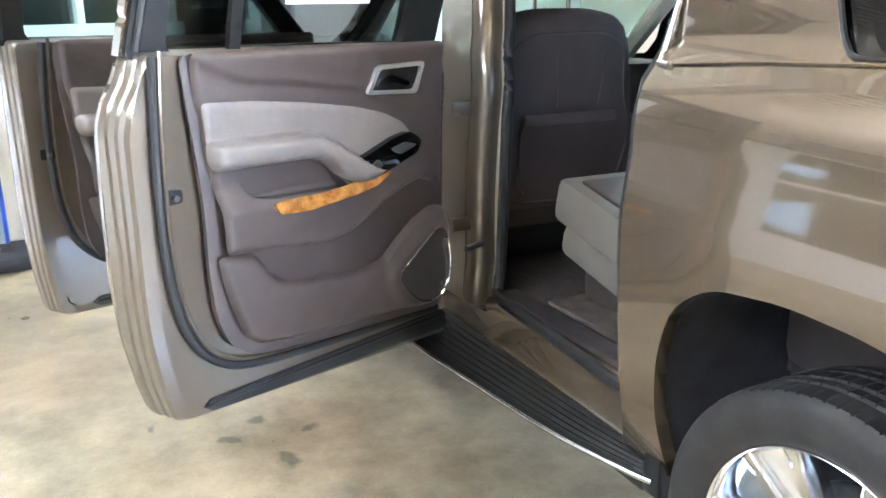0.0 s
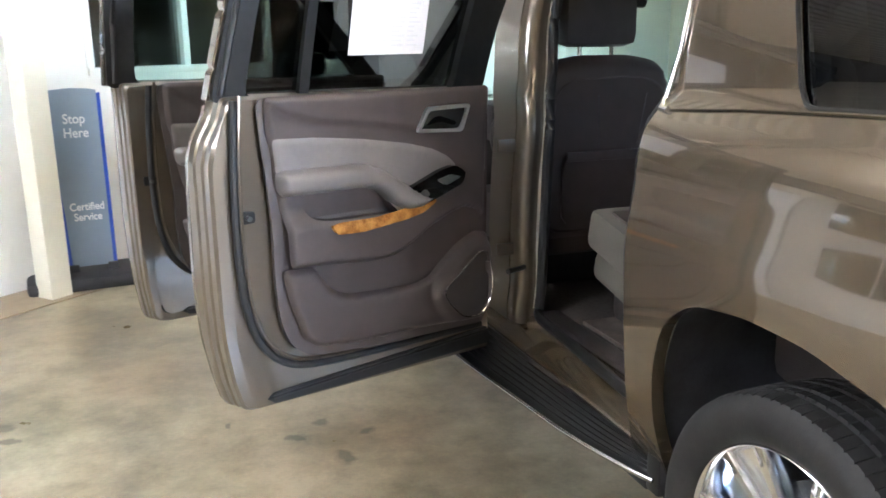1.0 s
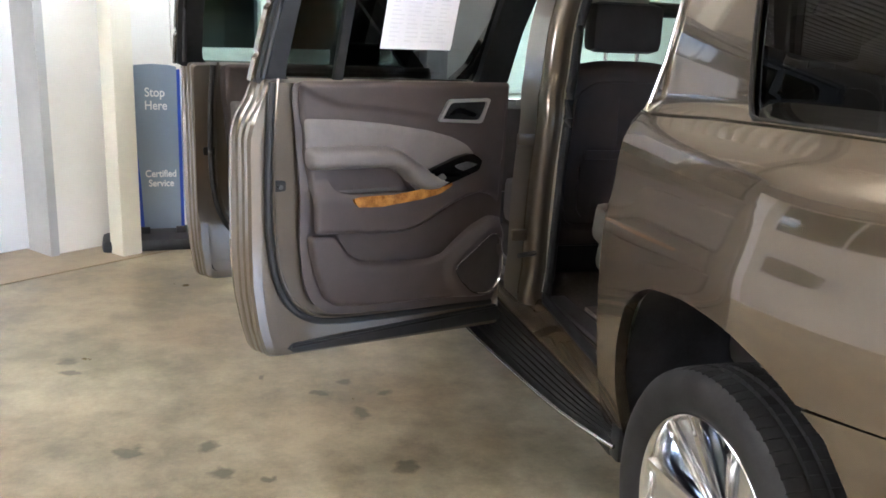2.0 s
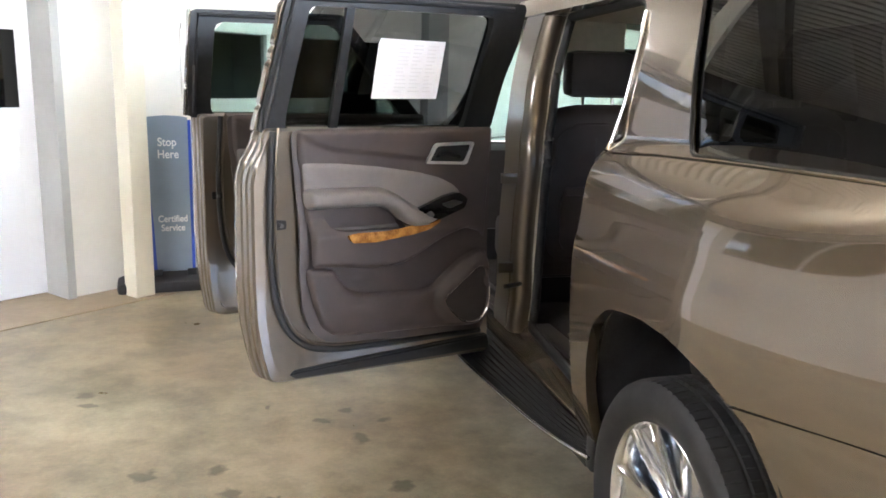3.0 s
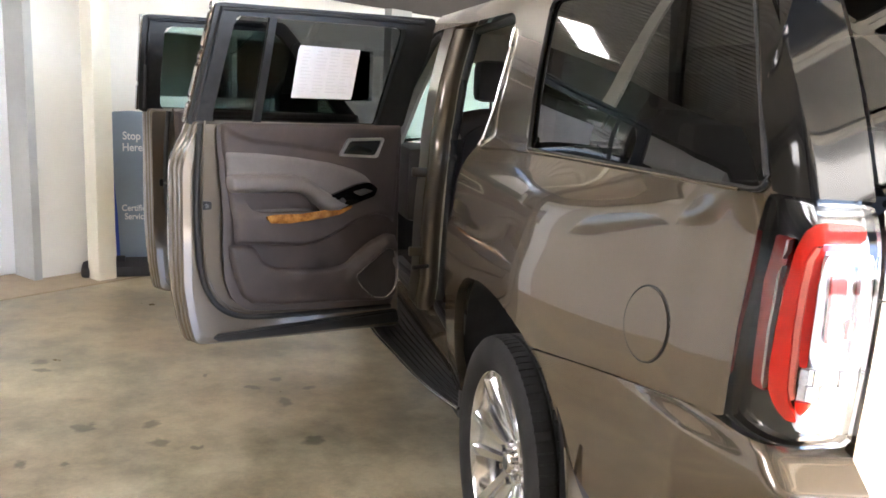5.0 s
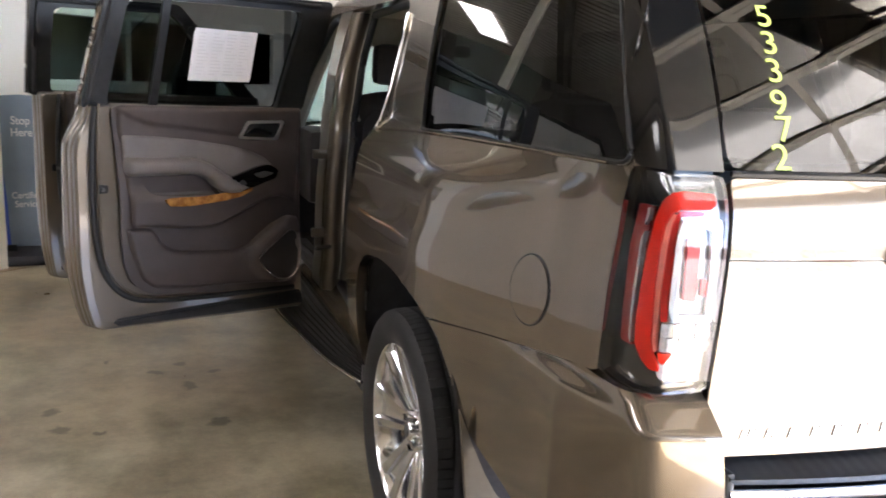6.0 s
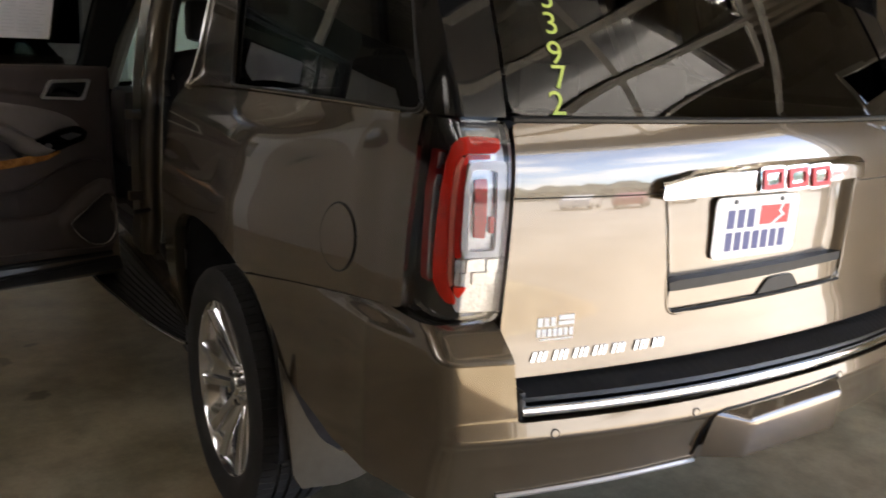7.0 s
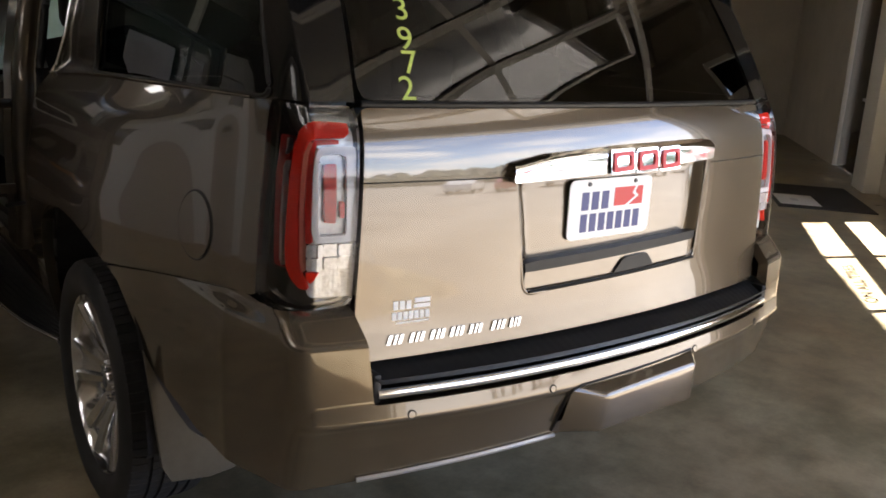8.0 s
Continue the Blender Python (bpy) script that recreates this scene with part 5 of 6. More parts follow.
own(boxes("console", [((-0.17, 1.55, 0.53), (0.17, 2.6, 0.90))], COCOADARK, bev=0.04))
own(boxes("console_trim", [((-0.12, 1.60, 0.895), (0.12, 2.4, 0.915))], SATIN, bev=0.006))
wheel_ring = [Vector((-0.47, 2.32, 1.12)) + 0.19 * (math.cos(a) * Vector((1, 0, 0)) + math.sin(a) * Vector((0, -0.34, 0.94))) for a in np.linspace(0, 2 * math.pi, 40, endpoint=False)]
sw = own(tube("steering_wheel", wheel_ring, 0.016, COCOADARK, closed=True, seg=10))
o = boxes("wheel_hub", [((-0.55, 2.30, 1.06), (-0.39, 2.36, 1.16)), ((-0.65, 2.325, 1.10), (-0.29, 2.345, 1.13))], COCOADARK, bev=0.012)
o.parent = sw
for x in (-0.42, 0.42):
    own(boxes("sun_visor", [((x - 0.21, 2.06, 1.69), (x + 0.21, 2.10, 1.85))], HEADLINER, bev=0.012))
own(tube("interior_mirror", [(-0.10, 2.32, 1.70), (0.10, 2.32, 1.70)], 0.035, BLACKTRIM, seg=10))


def front_seat():
    """Seat at the origin facing +y; the back's rear face looks at -y."""
    s = empty("front_seat")
    SB = rounded([(-0.345, 0.20), (-0.350, 0.50), (-0.325, 0.62), (-0.305, 0.80), (-0.26, 0.905), (-0.12, 0.935), (0.12, 0.935), (0.26, 0.905), (0.305, 0.80), (0.325, 0.62), (0.345, 0.50), (0.335, 0.20)], 0.05, 4)
    nr = lambda x, z: nearest(np.array([[x, z]]), SB)[1][0]
    lean = lambda z: -0.02 + 0.06 * (z - 0.2) * -0.6
    back = patch("seat_back", lambda x, z: Vector((x, lean(z) + 0.03 - 0.06 * math.sqrt(max(0, 1 - (1 - min(1, nr(x, z) / 0.07)) ** 2)), z)), SB, COCOA, s, [], 0.022, 0.14, "dark cocoa leather seat back", angle=60, flip=False)
    face = lambda x, z: lean(z) - 0.034
    PN = rounded([(-0.225, 0.27), (-0.285, 0.46), (-0.262, 0.56), (-0.235, 0.64), (-0.225, 0.80), (-0.15, 0.85), (0.15, 0.855), (0.235, 0.81), (0.25, 0.62), (0.29, 0.50), (0.23, 0.30), (0.05, 0.26)], 0.04, 4)
    patch("back_panel", lambda x, z: Vector((x, face(x, z) - 0.010, z)), PN, COCOA, s, [], 0.03, 0.014, flip=False)
    tube("panel_piping", [(x, face(x, z) - 0.008, z) for x, z in PN], 0.0055, COCOA, s, closed=True, seg=6)
    MP = rounded([(-0.185, 0.30), (-0.195, 0.50), (-0.18, 0.575), (0.20, 0.580), (0.205, 0.46), (0.16, 0.31)], 0.03)
    patch("map_pocket", lambda x, z: Vector((x, face(x, z) - 0.019 - 0.014 * smooth(0.36, 0.56, z), z)), MP, COCOA, s, [], 0.03, 0.022, flip=False)
    boxes("pocket_band", [((-0.182, face(0, 0.56) - 0.040, 0.545), (0.200, face(0, 0.56) - 0.026, 0.582))], COCOA, s, bev=0.006)
    for x0, x1 in ((-0.035, -0.045), (0.135, 0.165)):
        tube("panel_seam", [(x0 + (x1 - x0) * k, face(0, 0.6 + 0.2 * k) - 0.0115, 0.60 + 0.19 * k) for k in (0, 0.5, 1)], 0.0025, COCOADARK, s, seg=6)
    boxes("lower_shield", [((-0.28, -0.045, 0.175), (0.27, 0.02, 0.28))], COCOA, s, bev=0.02)
    boxes("seat_cushion", [((-0.29, 0.02, 0.14), (0.29, 0.62, 0.36))], COCOADARK, s, bev=0.05)
    boxes("seat_base", [((-0.22, 0.12, 0.0), (0.22, 0.5, 0.16))], BLACKTRIM, s, bev=0.02)
    boxes("headrest", [((-0.155, -0.03, 0.965), (0.155, 0.10, 1.165))], COCOADARK, s, "dark cocoa leather headrest", bev=0.045)
    for x in (-0.07, 0.07):
        tube("headrest_post", [(x, 0.03, 0.88), (x, 0.03, 1.0)], 0.008, CHROME, s)
    return s


fs = front_seat()
fs.matrix_world = pose(-0.490, 1.68, 0.53)
fs2 = copy_thing(fs, pose(0.48, 1.70, 0.53))
own(fs), own(fs2)


def second_seat():
    """Captain's seat folded flat: the hard back lies on the cushion."""
    s = empty("second_row_seat")
    tilt = pose(0, 0, 0, 12)
    bm = bmesh.new()
    box(bm, (-0.26, -0.62, 0.23), (0.26, 0.02, 0.37), 0.03, tilt)
    part("folded_back", bm, SHALE, s, "pale grey plastic seat back, folded down")
    bm = bmesh.new()
    box(bm, (-0.215, -0.58, 0.362), (0.24, -0.04, 0.380), 0.012, tilt)
    part("back_carpet", bm, COCOA, s)
    bm = bmesh.new()
    box(bm, (-0.25, -0.60, 0.135), (0.25, -0.03, 0.235), 0.03, tilt)
    part("seat_cushion", bm, SHALE, s)
    boxes("seat_base", [((-0.22, -0.55, 0.0), (0.22, -0.15, 0.14))], COCOADARK, s, bev=0.03)
    return s


s2 = second_seat()
s2.matrix_world = pose(-0.515, 1.27, 0.61)
s3 = copy_thing(s2, pose(0.515, 1.27, 0.61))
own(s2), own(s3)
own(boxes("third_row_seat", [((-0.75, -0.35, 0.70), (0.75, -0.15, 1.32)), ((-0.75, -0.2, 0.70), (0.75, 0.35, 0.98))], COCOADARK, bev=0.05))
for x in (-0.5, 0, 0.5):
    own(boxes("third_row_headrest", [((x - 0.13, -0.36, 1.34), (x + 0.13, -0.26, 1.50))], COCOADARK, bev=0.04))


# ---- hall ----
def hall(name, items, mat, label="", bev=0.0, category="", kind="structure"):
    ob = boxes(name, items, mat, None, "", HALL, bev)
    return tagged(ob, label or name.replace("_", " "), category, kind=kind)


hall("floor", [((U_LEFT, N_BAY - 0.3, -0.2), (U_RIGHT, 4.97, 0.0))], CONCRETE, "stained sealed tan concrete floor", category="floor")
hall("aisle_floor", [((U_LEFT, 4.985, -0.2), (U_RIGHT, N_FAR + 0.2, 0.002))], CONCRETE2, "brown concrete aisle strip along the wall", category="floor")
hall("floor_joint", [((U_LEFT, 4.96, -0.2), (U_RIGHT, 4.99, -0.006))], JOINT, "dark expansion joint in the floor", category="joint")

# back wall with its recessed door, window band and pilaster
W0, W1, WZ0, WZ1 = 1.27, 4.05, 1.38, 1.90
hall("wall_back", [((0.30, N_BACK, 0), (W0, N_BACK + 0.2, PART_H)), ((W0, N_BACK, 0), (W1, N_BACK + 0.2, WZ0)), ((W0, N_BACK, WZ1), (W1, N_BACK + 0.2, PART_H)),
                   ((W1, N_BACK, 0), (U_RIGHT, N_BACK + 0.2, PART_H)), ((-1.05, N_BACK + 0.20, 2.15), (0.30, N_BACK + 0.4, PART_H))],
     WALLWHITE, "white painted interior wall", category="wall")
hall("wall_side", [((U_LEFT, N_BACK + 0.20, 0), (-1.05, N_BACK + 0.4, PART_H))], WALLDRAB, "drab painted wall beside the white door", category="wall")
w2 = hall("window_2", [((-8.6, N_BACK + 0.165, 1.20), (-1.35, N_BACK + 0.20, 1.25)), ((-8.6, N_BACK + 0.165, 2.29), (-1.35, N_BACK + 0.20, 2.34))], WALLGREY, "dark office glazing in grey frames", 0.004, "window")
for k in range(6):
    u = -8.57 + 1.438 * k
    boxes("mullion", [((u - 0.03, N_BACK + 0.168, 1.25), (u + 0.03, N_BACK + 0.198, 2.29))], WALLGREY, w2, m=HALL, bev=0.004)
    if k < 5:
        boxes("pane", [((u + 0.03, N_BACK + 0.185, 1.25), (u + 1.408, N_BACK + 0.195, 2.29))], GLOSSBLACK, w2, m=HALL)
hall("bulkhead", [((U_LEFT, N_BACK - 0.06, PART_H), (U_RIGHT, N_BACK + 0.42, 2.80))], BULKHEAD, "dark brown steel bulkhead over the partition wall", category="bulkhead")
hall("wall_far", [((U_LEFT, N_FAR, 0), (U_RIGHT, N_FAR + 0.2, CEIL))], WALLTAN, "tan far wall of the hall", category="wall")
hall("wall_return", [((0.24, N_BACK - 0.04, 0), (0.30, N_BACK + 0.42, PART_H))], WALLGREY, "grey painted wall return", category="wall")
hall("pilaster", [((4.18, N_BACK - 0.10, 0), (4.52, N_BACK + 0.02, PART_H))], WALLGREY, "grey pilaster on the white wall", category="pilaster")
bd = hall("door_1", [((-1.03, N_BACK + 0.24, 0.01), (0.24, N_BACK + 0.29, 2.14))], WHITE, "white panel door in its recess", 0.004, "door")
for lo, hi in (((-0.95, N_BACK + 0.232, 0.15), (0.12, N_BACK + 0.245, 1.15)), ((-0.95, N_BACK + 0.232, 1.27), (0.12, N_BACK + 0.245, 2.05))):
    o = boxes("door_panel", [(lo, hi)], WHITE, bd, m=HALL, bev=0.006)
o = boxes("door_window", [((-0.62, N_BACK + 0.222, 1.32), (0.13, N_BACK + 0.236, 1.83))], GLOSSBLACK, bd, m=HALL, bev=0.004)

wn = hall("window_1", [((W0, N_BACK - 0.015, WZ0 - 0.05), (W1, N_BACK + 0.08, WZ0)), ((W0, N_BACK - 0.015, WZ1), (W1, N_BACK + 0.08, WZ1 + 0.04))], WALLWHITE, "interior office window band with white mullions", 0.004, "window")
for u in (W0 + 0.02, 2.14, 3.05, W1 - 0.02):
    boxes("mullion", [((u - 0.03, N_BACK - 0.012, WZ0), (u + 0.03, N_BACK + 0.07, WZ1))], WALLWHITE, wn, m=HALL, bev=0.004)
for u0, u1 in ((W0 + 0.05, 2.11), (2.17, 3.02), (3.08, W1 - 0.05)):
    o = boxes("pane", [((u0, N_BACK + 0.03, WZ0), (u1, N_BACK + 0.034, WZ1))], GLASSDOOR, wn, m=HALL)
    o.visible_shadow = False
# the office behind the panes
hall("wall_office", [((W0 - 0.3, N_BACK + 3.2, 0), (W1 + 0.3, N_BACK + 3.4, 2.7)), ((W0 - 0.5, N_BACK + 0.2, 0), (W0 - 0.3, N_BACK + 3.4, 2.7)), ((W1 + 0.3, N_BACK + 0.2, 0), (W1 + 0.5, N_BACK + 3.4, 2.7)),
                     ((W0 - 0.5, N_BACK + 0.2, 2.7), (W1 + 0.5, N_BACK + 3.4, 2.8))], WALLTAN, "tan office walls behind the window", category="wall")
cab = hall("filing_cabinet", [((1.5, N_BACK + 1.4, 0), (2.0, N_BACK + 2.0, 1.72))], STEEL, "dark office cabinet behind the window", 0.01, "cabinet", "thing")
for z in (0.1, 0.5, 0.9, 1.3):
    boxes("drawer_front", [((1.52, N_BACK + 1.385, z), (1.98, N_BACK + 1.40, z + 0.36))], STEEL, cab, m=HALL, bev=0.006)

# square post and the stop sign
post = hall("post", [((0.565, 5.04, 0), (0.715, 5.19, CEIL - 0.3))], POSTWHITE, "cream painted square steel post", 0.012, "post")
sign = empty("stop_sign", pose(-2.585, 4.58, 0, 0, 0, 7) @ Matrix.Diagonal((1.1, 1.0, 1.02, 1)))
tagged(sign, "slate blue and white stop sign on a black rubber base", "sign")
boxes("sign_base", [((-0.36, -0.22, 0.0), (0.27, 0.24, 0.085))], SIGNBASE, sign, bev=0.03)
SG = [(-0.103, 0.115), (-0.113, 0.45), (-0.137, 0.80), (-0.180, 1.21), (-0.12, 1.235), (-0.02, 1.245), (0.08, 1.24), (0.126, 1.230), (0.124, 0.60), (0.124, 0.115)]
prism("sign_panel", SG, -0.012, 0.012, SIGNGREY, sign, "slate blue panel", lambda p, q, h: Vector((p, -h, q)), 0.003)
prism("sign_edge", [(-0.127, 0.115), (-0.135, 0.45), (-0.151, 0.80), (-0.166, 1.05), (-0.135, 0.80), (-0.111, 0.45), (-0.101, 0.115)], -0.011, 0.010, SIGNBLUE, sign, "bright blue edge", lambda p, q, h: Vector((p, -h, q)))
prism("sign_edge", [(0.145, 0.115), (0.122, 0.115), (0.122, 0.60), (0.124, 1.21), (0.146, 1.215), (0.146, 0.60)], -0.011, 0.010, SIGNBLUE, sign, "bright blue edge", lambda p, q, h: Vector((p, -h, q)))
for x in (-0.10, 0.12):
    boxes("sign_foot", [((x - 0.03, -0.03, 0.06), (x + 0.03, 0.03, 0.13))], SIGNBASE, sign, bev=0.006)
for body, x, z, h in (("Stop", -0.008, 1.055, 0.084), ("Here", -0.004, 0.968, 0.084), ("Certified", 0.010, 0.502, 0.068), ("Service", 0.010, 0.436, 0.068)):
    o = text("lettering", body, h, pose(x, -0.0145, z, 90) @ Matrix.Diagonal((0.78, 1, 1, 1)), WHITE)
    o.data.offset = 0.0012
    o.parent = sign

# bay wall: open bay, glazed door, blank piers
BAYS = [(-3.6, 0.68), (1.80, 6.27)]
TOPZ = 3.05
edges = [U_LEFT] + [u for b in BAYS for u in b] + [8.55, 10.4, U_RIGHT]
wall_items = [((edges[i], N_BAY - 0.25, 0), (edges[i + 1], N_BAY, CEIL)) for i in range(0, len(edges) - 1, 2)]
wall_items += [((u0, N_BAY - 0.25, TOPZ), (u1, N_BAY, CEIL)) for u0, u1 in BAYS] + [((8.55, N_BAY - 0.25, 2.5), (10.4, N_BAY, CEIL))]
# pieces beyond u = 5 take the brightened copy of the tan
for i, item in enumerate(wall_items):
    hall("wall_bay_pier" if item[0][2] == 0 else "wall_bay_lintel", [item], WALLTANLIT if item[0][0] > 5 else WALLTAN, "tan painted wall beside the vehicle doors" if item[0][2] == 0 else "tan painted wall over a door opening", category="wall")
hall("column", [((7.72, N_BAY, 0), (8.3, N_BAY + 0.18, CEIL))], WALLWHITE, "white column beside the glazed door", 0.01, "column")
dd = hall("door_2", [((8.58, N_BAY - 0.12, 0.01), (10.37, N_BAY - 0.06, 2.48))], GLOSSBLACK, "dark double door in the bay wall", 0.004, "door")
boxes("push_bar", [((8.9, N_BAY - 0.05, 1.0), (9.3, N_BAY - 0.02, 1.04))], SATIN, dd, m=HALL, bev=0.005)
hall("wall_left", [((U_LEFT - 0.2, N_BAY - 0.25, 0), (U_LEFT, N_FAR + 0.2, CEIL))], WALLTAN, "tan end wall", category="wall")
hall("wall_right", [((U_RIGHT, N_BAY - 0.25, 0), (U_RIGHT + 0.2, N_FAR + 0.2, CEIL))], WALLTANLIT, "tan end wall", category="wall")
# unseen slab, added so the sun only enters through the lower panes
hall("canopy", [((U_LEFT, -5.12, 3.40), (U_RIGHT, N_BAY - 0.25, 3.60))], WALLWHITE, "unseen flat slab added outside to keep sun off the upper panes", category="canopy")


def sectional(name, u0, u1, label, place, rows, cols, letters, pane=None, ph=0.62, h0=0.0, flip=False, rw=0.042):
    """A glazed sectional door; place(u, h, t) carries width, height and thickness into the hall."""
    d = empty(name)
    tagged(d, label, "garage door", kind="structure")
    pw = (u1 - u0) / cols

    def bar(nm, lo, hi):
        bm = bmesh.new()
        vs = box(bm, lo, hi)
        for v in vs:
            v.co = place(*v.co)
        return part(nm, bm, ALU, d)

    for r in range(rows):
        b0 = h0 + r * ph
        bar("rail", (u0, b0, 0), (u1, b0 + rw, 0.045))
        bar("rail", (u0, b0 + ph - rw, 0), (u1, b0 + ph - 0.006, 0.045))
        for c in range(cols + 1):
            x = u0 + c * pw
            bar("stile", (x - 0.03, b0 + rw - 0.003, 0.002), (x + 0.03, b0 + ph - rw + 0.003, 0.043))
        for c in range(cols):
            bm = bmesh.new()
            for v in box(bm, (u0 + c * pw + 0.03, b0 + rw - 0.003, 0.018), (u0 + (c + 1) * pw - 0.03, b0 + ph - rw + 0.003, 0.024)):
                v.co = place(*v.co)
            part("pane", bm, pane or GLASSDOOR, d).visible_shadow = False
        for c in range(1, cols):
            bar("hinge", (u0 + c * pw - 0.04, b0 + ph - 0.055, 0.045), (u0 + c * pw + 0.04, b0 + ph + 0.045, 0.06))
    for body, u, h, size in letters:
        o0 = place(u, h, 0.012)
        ux, hy = place(u + 1, h, 0.012) - o0, place(u, h + 1, 0.012) - o0
        nz = ux.cross(hy)
        m = Matrix((ux.normalized(), hy.normalized(), nz.normalized())).transposed().to_4x4()
        m.translation = o0
        # read from outside
        o = text("lettering", body, size, m @ Matrix.Rotation(math.pi if flip else 0.0, 4, "X"), WHITE)
        o.data.offset = 0.004
        o.parent = d
    return d


upright = lambda u, h, t: HALL @ Vector((u, N_BAY - 0.225 + t + 0.048 * (6.25 - u), h + 0.25))
raised = lambda u, h, t: HALL @ Vector((u, N_BAY + 0.25 + (2.665 - h), 3.12 - t + 0.06 * (2.665 - h)))
sectional("garage_door_1", 1.825, 6.25, "closed glazed aluminium sectional door with dark lettering", upright, 5, 3, [("ON ALL TIRES", 4.00, 1.445, 0.165)], None, 0.56, 0.05, False, 0.085)
sectional("garage_door_2", -3.58, 0.65, "raised glazed aluminium sectional door with lettering", raised, 5, 3,
          [("ON ALL TIRES", -1.30, 1.22, 0.165), ("PRICE", -1.12, 0.62, 0.20), ("GUARANTEE", -0.02, 0.62, 0.20)], GLASSGREY, 0.62, -0.91, True)
for u in (-3.66, 0.73):
    hall("door_track", [((u - 0.03, N_BAY + 0.02, 3.0), (u + 0.03, N_BAY + 4.4, 3.05)), ((u - 0.03, N_BAY + 0.02, 0), (u + 0.03, N_BAY + 0.07, 3.0))], ALU, "steel track of the raised door", category="door track")

# translucent ribbed skylight panels in the roof deck
GLOW = bpy.data.materials.new("translucent_panel")
GLOW.use_nodes = True
GLOW.node_tree.nodes["Principled BSDF"].inputs["Emission Color"].default_value = (1.0, 0.99, 0.95, 1)
GLOW.node_tree.nodes["Principled BSDF"].inputs["Emission Strength"].default_value = 0.36


def skylight(u, n, w, d):
    vs_, m_ = [], int(d / 0.15)
    for i in range(m_ + 1):
        for dn, z in ((0, CEIL - 0.012), (0.055, CEIL - 0.012), (0.075, CEIL + 0.038), (0.13, CEIL + 0.038)):
            vs_ += [HALL @ Vector((u - w / 2, n - d / 2 + 0.15 * i + dn, z)), HALL @ Vector((u + w / 2, n - d / 2 + 0.15 * i + dn, z))]
    ob = mesh_ob("skylight", vs_, [(2 * i, 2 * i + 1, 2 * i + 3, 2 * i + 2) for i in range(len(vs_) // 2 - 1)], GLOW, smooth=False)
    return tagged(ob, "translucent ribbed skylight panel in the roof deck", "skylight", kind="structure")


for u, n, w, d in ((2.9, 9.3, 0.5, 1.5), (-2.0, 3.9, 0.5, 2.1), (-4.5, 3.1, 0.7, 1.35), (-6.2, 2.4, 1.0, 2.4), (-6.2, 8.6, 1.0, 2.4), (7.4, 8.6, 1.0, 2.4), (7.4, 2.6, 1.0, 2.4)):
    skylight(u, n, w, d)
# unseen panel, added to block the sun leaking in below the glazed door
for u0, u1 in BAYS[1:]:
    hall("sun_stop_panel", [((u0, N_BAY - 0.16, 0.0), (u1, N_BAY - 0.115, 0.37))], ALU, "unseen aluminium panel added to stop sun under the glazed door", category="door panel")

# ribbed roof deck and beams
vs, fs_ = [], []
rib = 0.15
k = int((N_FAR + 0.7 - N_BAY) / rib)
for i in range(k + 1):
    n0 = N_BAY - 0.25 + rib * i
    for dn, z in ((0, CEIL), (0.055, CEIL), (0.075, CEIL + 0.05), (0.13, CEIL + 0.05)):
        vs += [HALL @ Vector((U_LEFT - 0.2, n0 + dn, z)), HALL @ Vector((U_RIGHT + 0.2, n0 + dn, z))]
fs_ = [(2 * i, 2 * i + 1, 2 * i + 3, 2 * i + 2) for i in range(len(vs) // 2 - 1)]
tagged(mesh_ob("ceiling", vs, fs_, DECK, smooth=False), "ribbed grey steel roof deck", "ceiling", kind="structure")
hall("roof", [((U_LEFT - 0.3, N_BAY - 0.3, CEIL + 0.06), (U_RIGHT + 0.3, N_FAR + 0.4, CEIL + 0.3))], DECK, "flat roof over the hall", category="roof")
for u in (-8.2, -3.95, 0.6, 5.0, 9.5):
    hall("beam", [((u - 0.09, N_BAY, CEIL - 0.32), (u + 0.09, N_FAR, CEIL - 0.29)), ((u - 0.015, N_BAY, CEIL - 0.29), (u + 0.015, N_FAR, CEIL - 0.02)), ((u - 0.09, N_BAY, CEIL - 0.03), (u + 0.09, N_FAR, CEIL - 0.002))],
         BEAM, "painted steel roof beam", category="beam")

# entry mat
mt = hall("entry_mat", [((6.25, -3.45, 0.0), (7.9, -2.48, 0.012))], SIGNBASE, "black rubber entry mat", 0.004, "mat", "thing")
sheet = hall("paper_mat", [((6.40, -2.93, 0.013), (7.06, -2.52, 0.016))], WHITE, "creased white paper floor mat on the entry mat", 0.001, "paper mat", "thing")
boxes("print_bar", [((6.62, -2.74, 0.0155), (6.78, -2.66, 0.0172))], INK, sheet, m=HALL)

# ---- outside ----
gr = boxes("ground", [((-400, -400, -0.5), (400, N_BAY - 0.3, -0.005))], ASPHALT, None, "", HALL)
tagged(gr, "pale sunlit parking lot reaching the horizon", "ground", kind="structure")


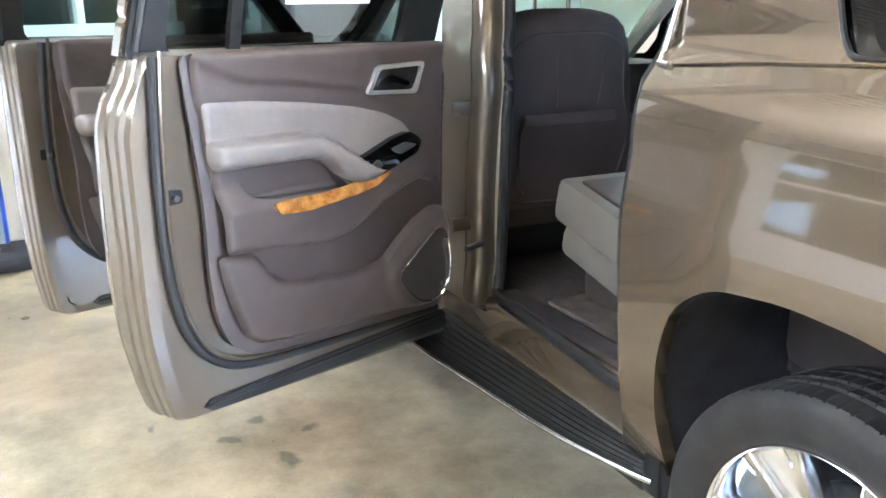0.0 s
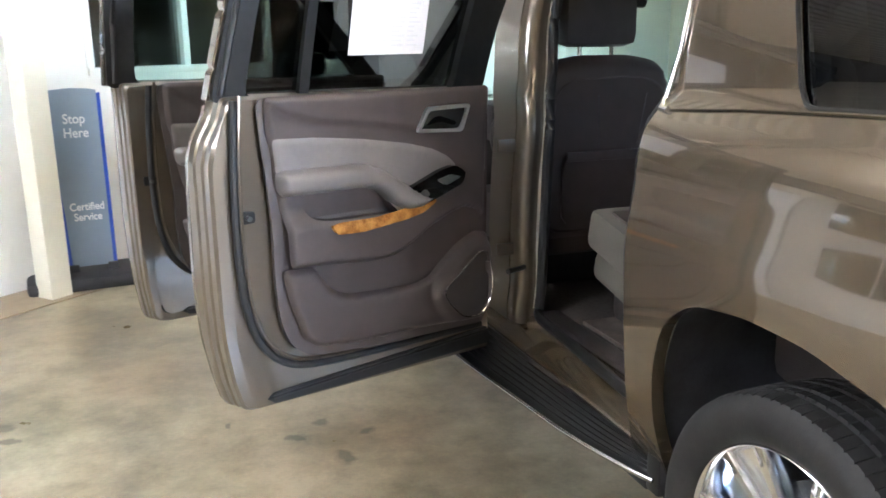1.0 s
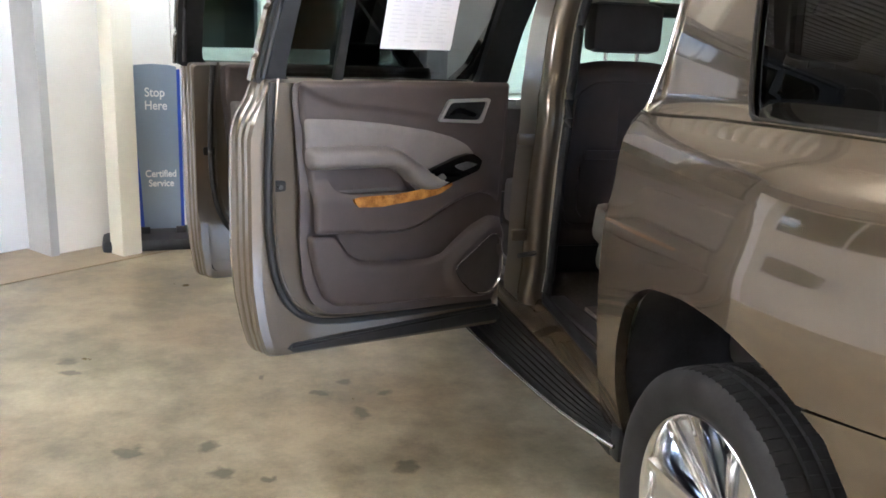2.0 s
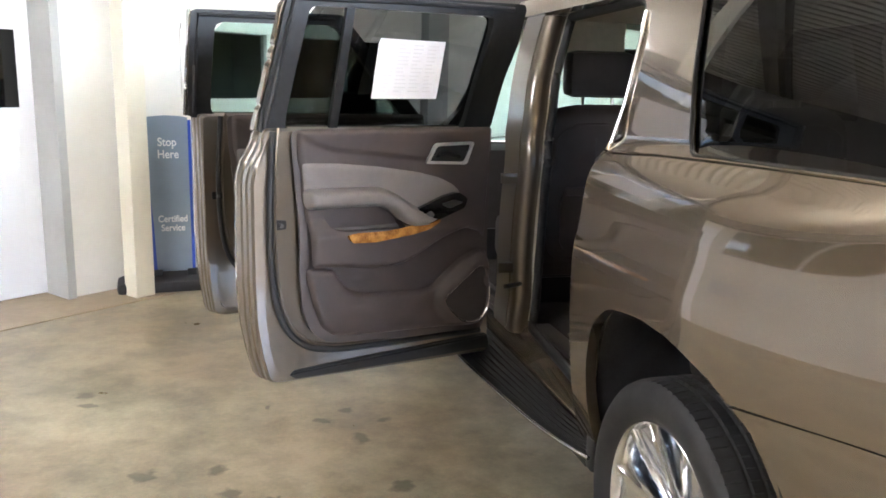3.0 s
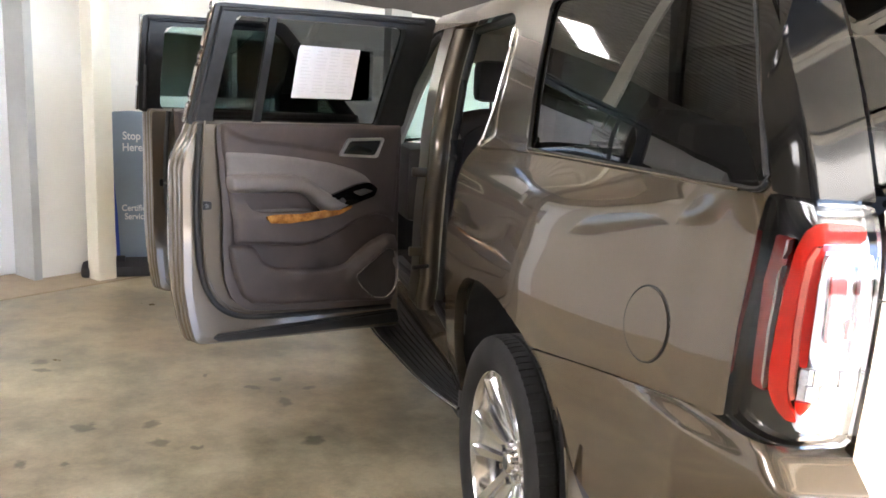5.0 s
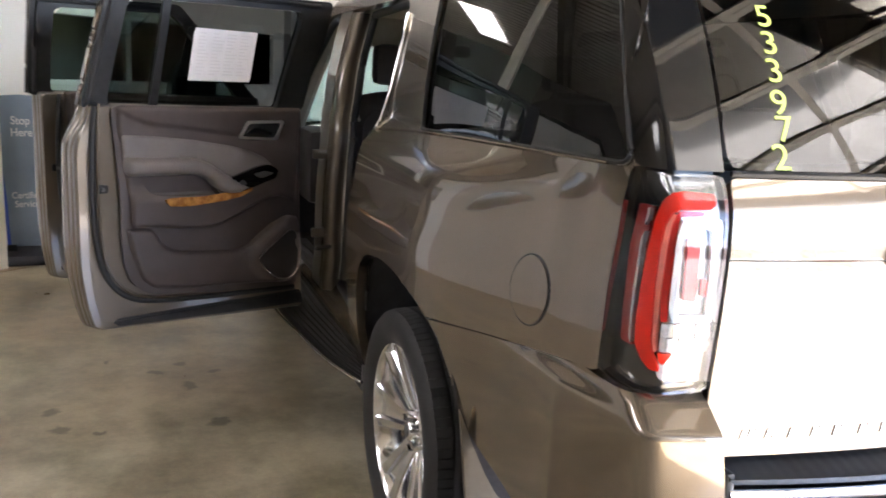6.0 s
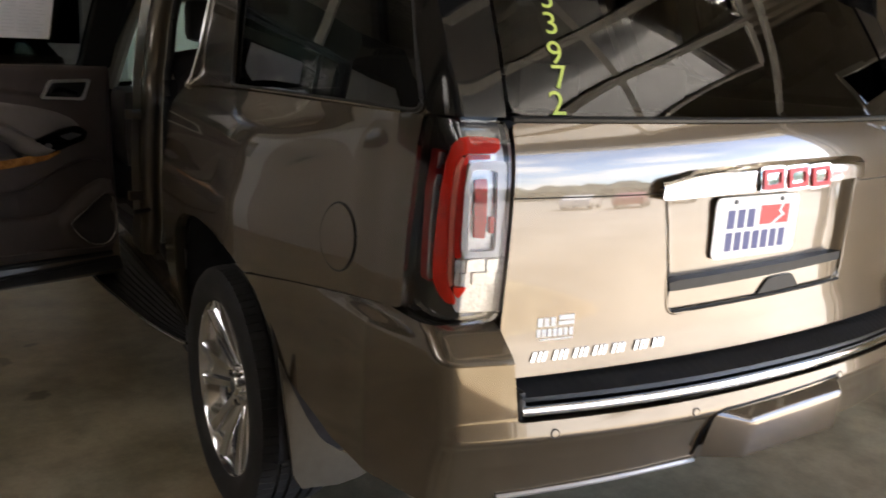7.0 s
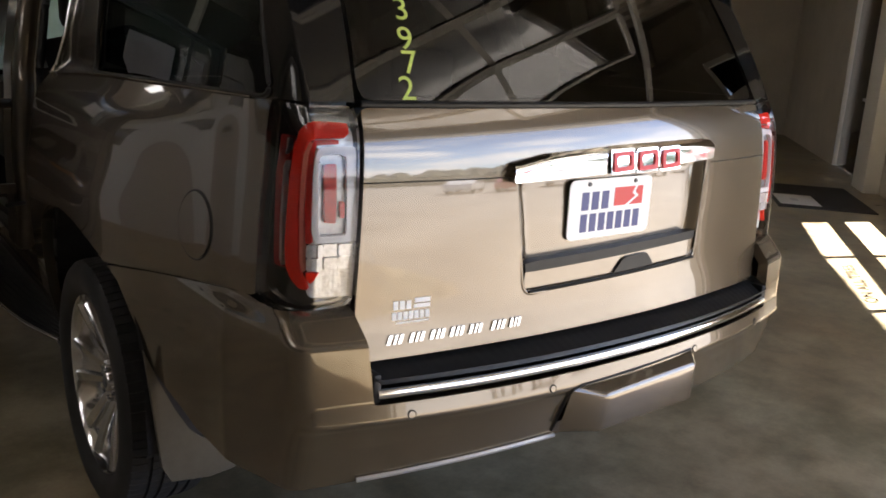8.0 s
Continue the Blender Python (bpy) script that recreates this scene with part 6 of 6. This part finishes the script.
def parked(u, n, turn, paint):
    """A plain parked car outside, seen only as a reflection."""
    c = empty("parked_car", HALL @ pose(u, n, 0, 0, 0, turn))
    tagged(c, "parked car in the lot outside", "car", "cars in the lot")
    prof = [(-2.2, 0.35), (-2.25, 0.75), (-2.1, 0.95), (-1.3, 1.0), (-0.7, 1.42), (0.7, 1.45), (1.5, 1.02), (2.15, 0.95), (2.25, 0.6), (2.2, 0.35)]
    prism("body", prof, -0.85, 0.85, paint, c, "", lambda p, q, h: Vector((h, p, q)), 0.08)
    prism("glasshouse", [(-1.2, 1.02), (-0.66, 1.38), (0.68, 1.40), (1.38, 1.02)], -0.86, 0.86, GLOSSBLACK, c, "", lambda p, q, h: Vector((h, p, q)))
    for x in (-0.75, 0.75):
        for y in (-1.35, 1.4):
            bm = bmesh.new()
            bmesh.ops.create_cone(bm, cap_ends=True, segments=24, radius1=0.33, radius2=0.33, depth=0.22, matrix=pose(x, y, 0.33, 0, 90, 0))
            part("tyre", bm, TYRE, c)
    return c


CARRED = material("red_car_paint", (0.35, 0.02, 0.02), 0.3, 0.2, 0.02, 50, coat=1.0)
CARWHITE = material("white_car_paint", (0.75, 0.75, 0.75), 0.3, 0, 0.02, 50, coat=1.0)
CARSILVER = material("silver_car_paint", (0.35, 0.36, 0.38), 0.3, 0.6, 0.02, 50, coat=1.0)
for i, (u, n, pt) in enumerate([(-7.5, -24, CARWHITE), (-4.4, -24, CARRED), (-1.0, -24, CARWHITE), (2.2, -24, CARSILVER), (5.4, -24, CARWHITE), (8.6, -24, CARRED), (12.0, -24, CARSILVER)]):
    parked(u, n, 3 * (i % 3) - 3, pt)
# far tree line: clumped mound of foliage
LEAF = material("far_foliage", (0.07, 0.085, 0.045), 0.9, 0, 0.4, 0.3)
rt = random.Random(9)
tv, tf = [], []
for i in range(260):
    u, n = rt.uniform(-160, 160), -rt.uniform(95, 120)
    r = rt.uniform(2.5, 5.5)
    b = len(tv)
    for j in range(3):
        for q in range(7):
            a = 2 * math.pi * q / 7 + j
            rr = r * (1.0, 0.9, 0.3)[j] * rt.uniform(0.8, 1.15)
            tv.append(HALL @ Vector((u + rr * math.cos(a), n + rr * math.sin(a), (0, r * 0.9, r * 1.6)[j])))
    for j in range(2):
        for q in range(7):
            tf.append((b + j * 7 + q, b + j * 7 + (q + 1) % 7, b + (j + 1) * 7 + (q + 1) % 7, b + (j + 1) * 7 + q))
    tf.append(tuple(b + 14 + q for q in range(7)))
tagged(mesh_ob("tree_line", tv, tf, LEAF, smooth=False), "distant dull green tree line beyond the lot", "trees", kind="stuff")
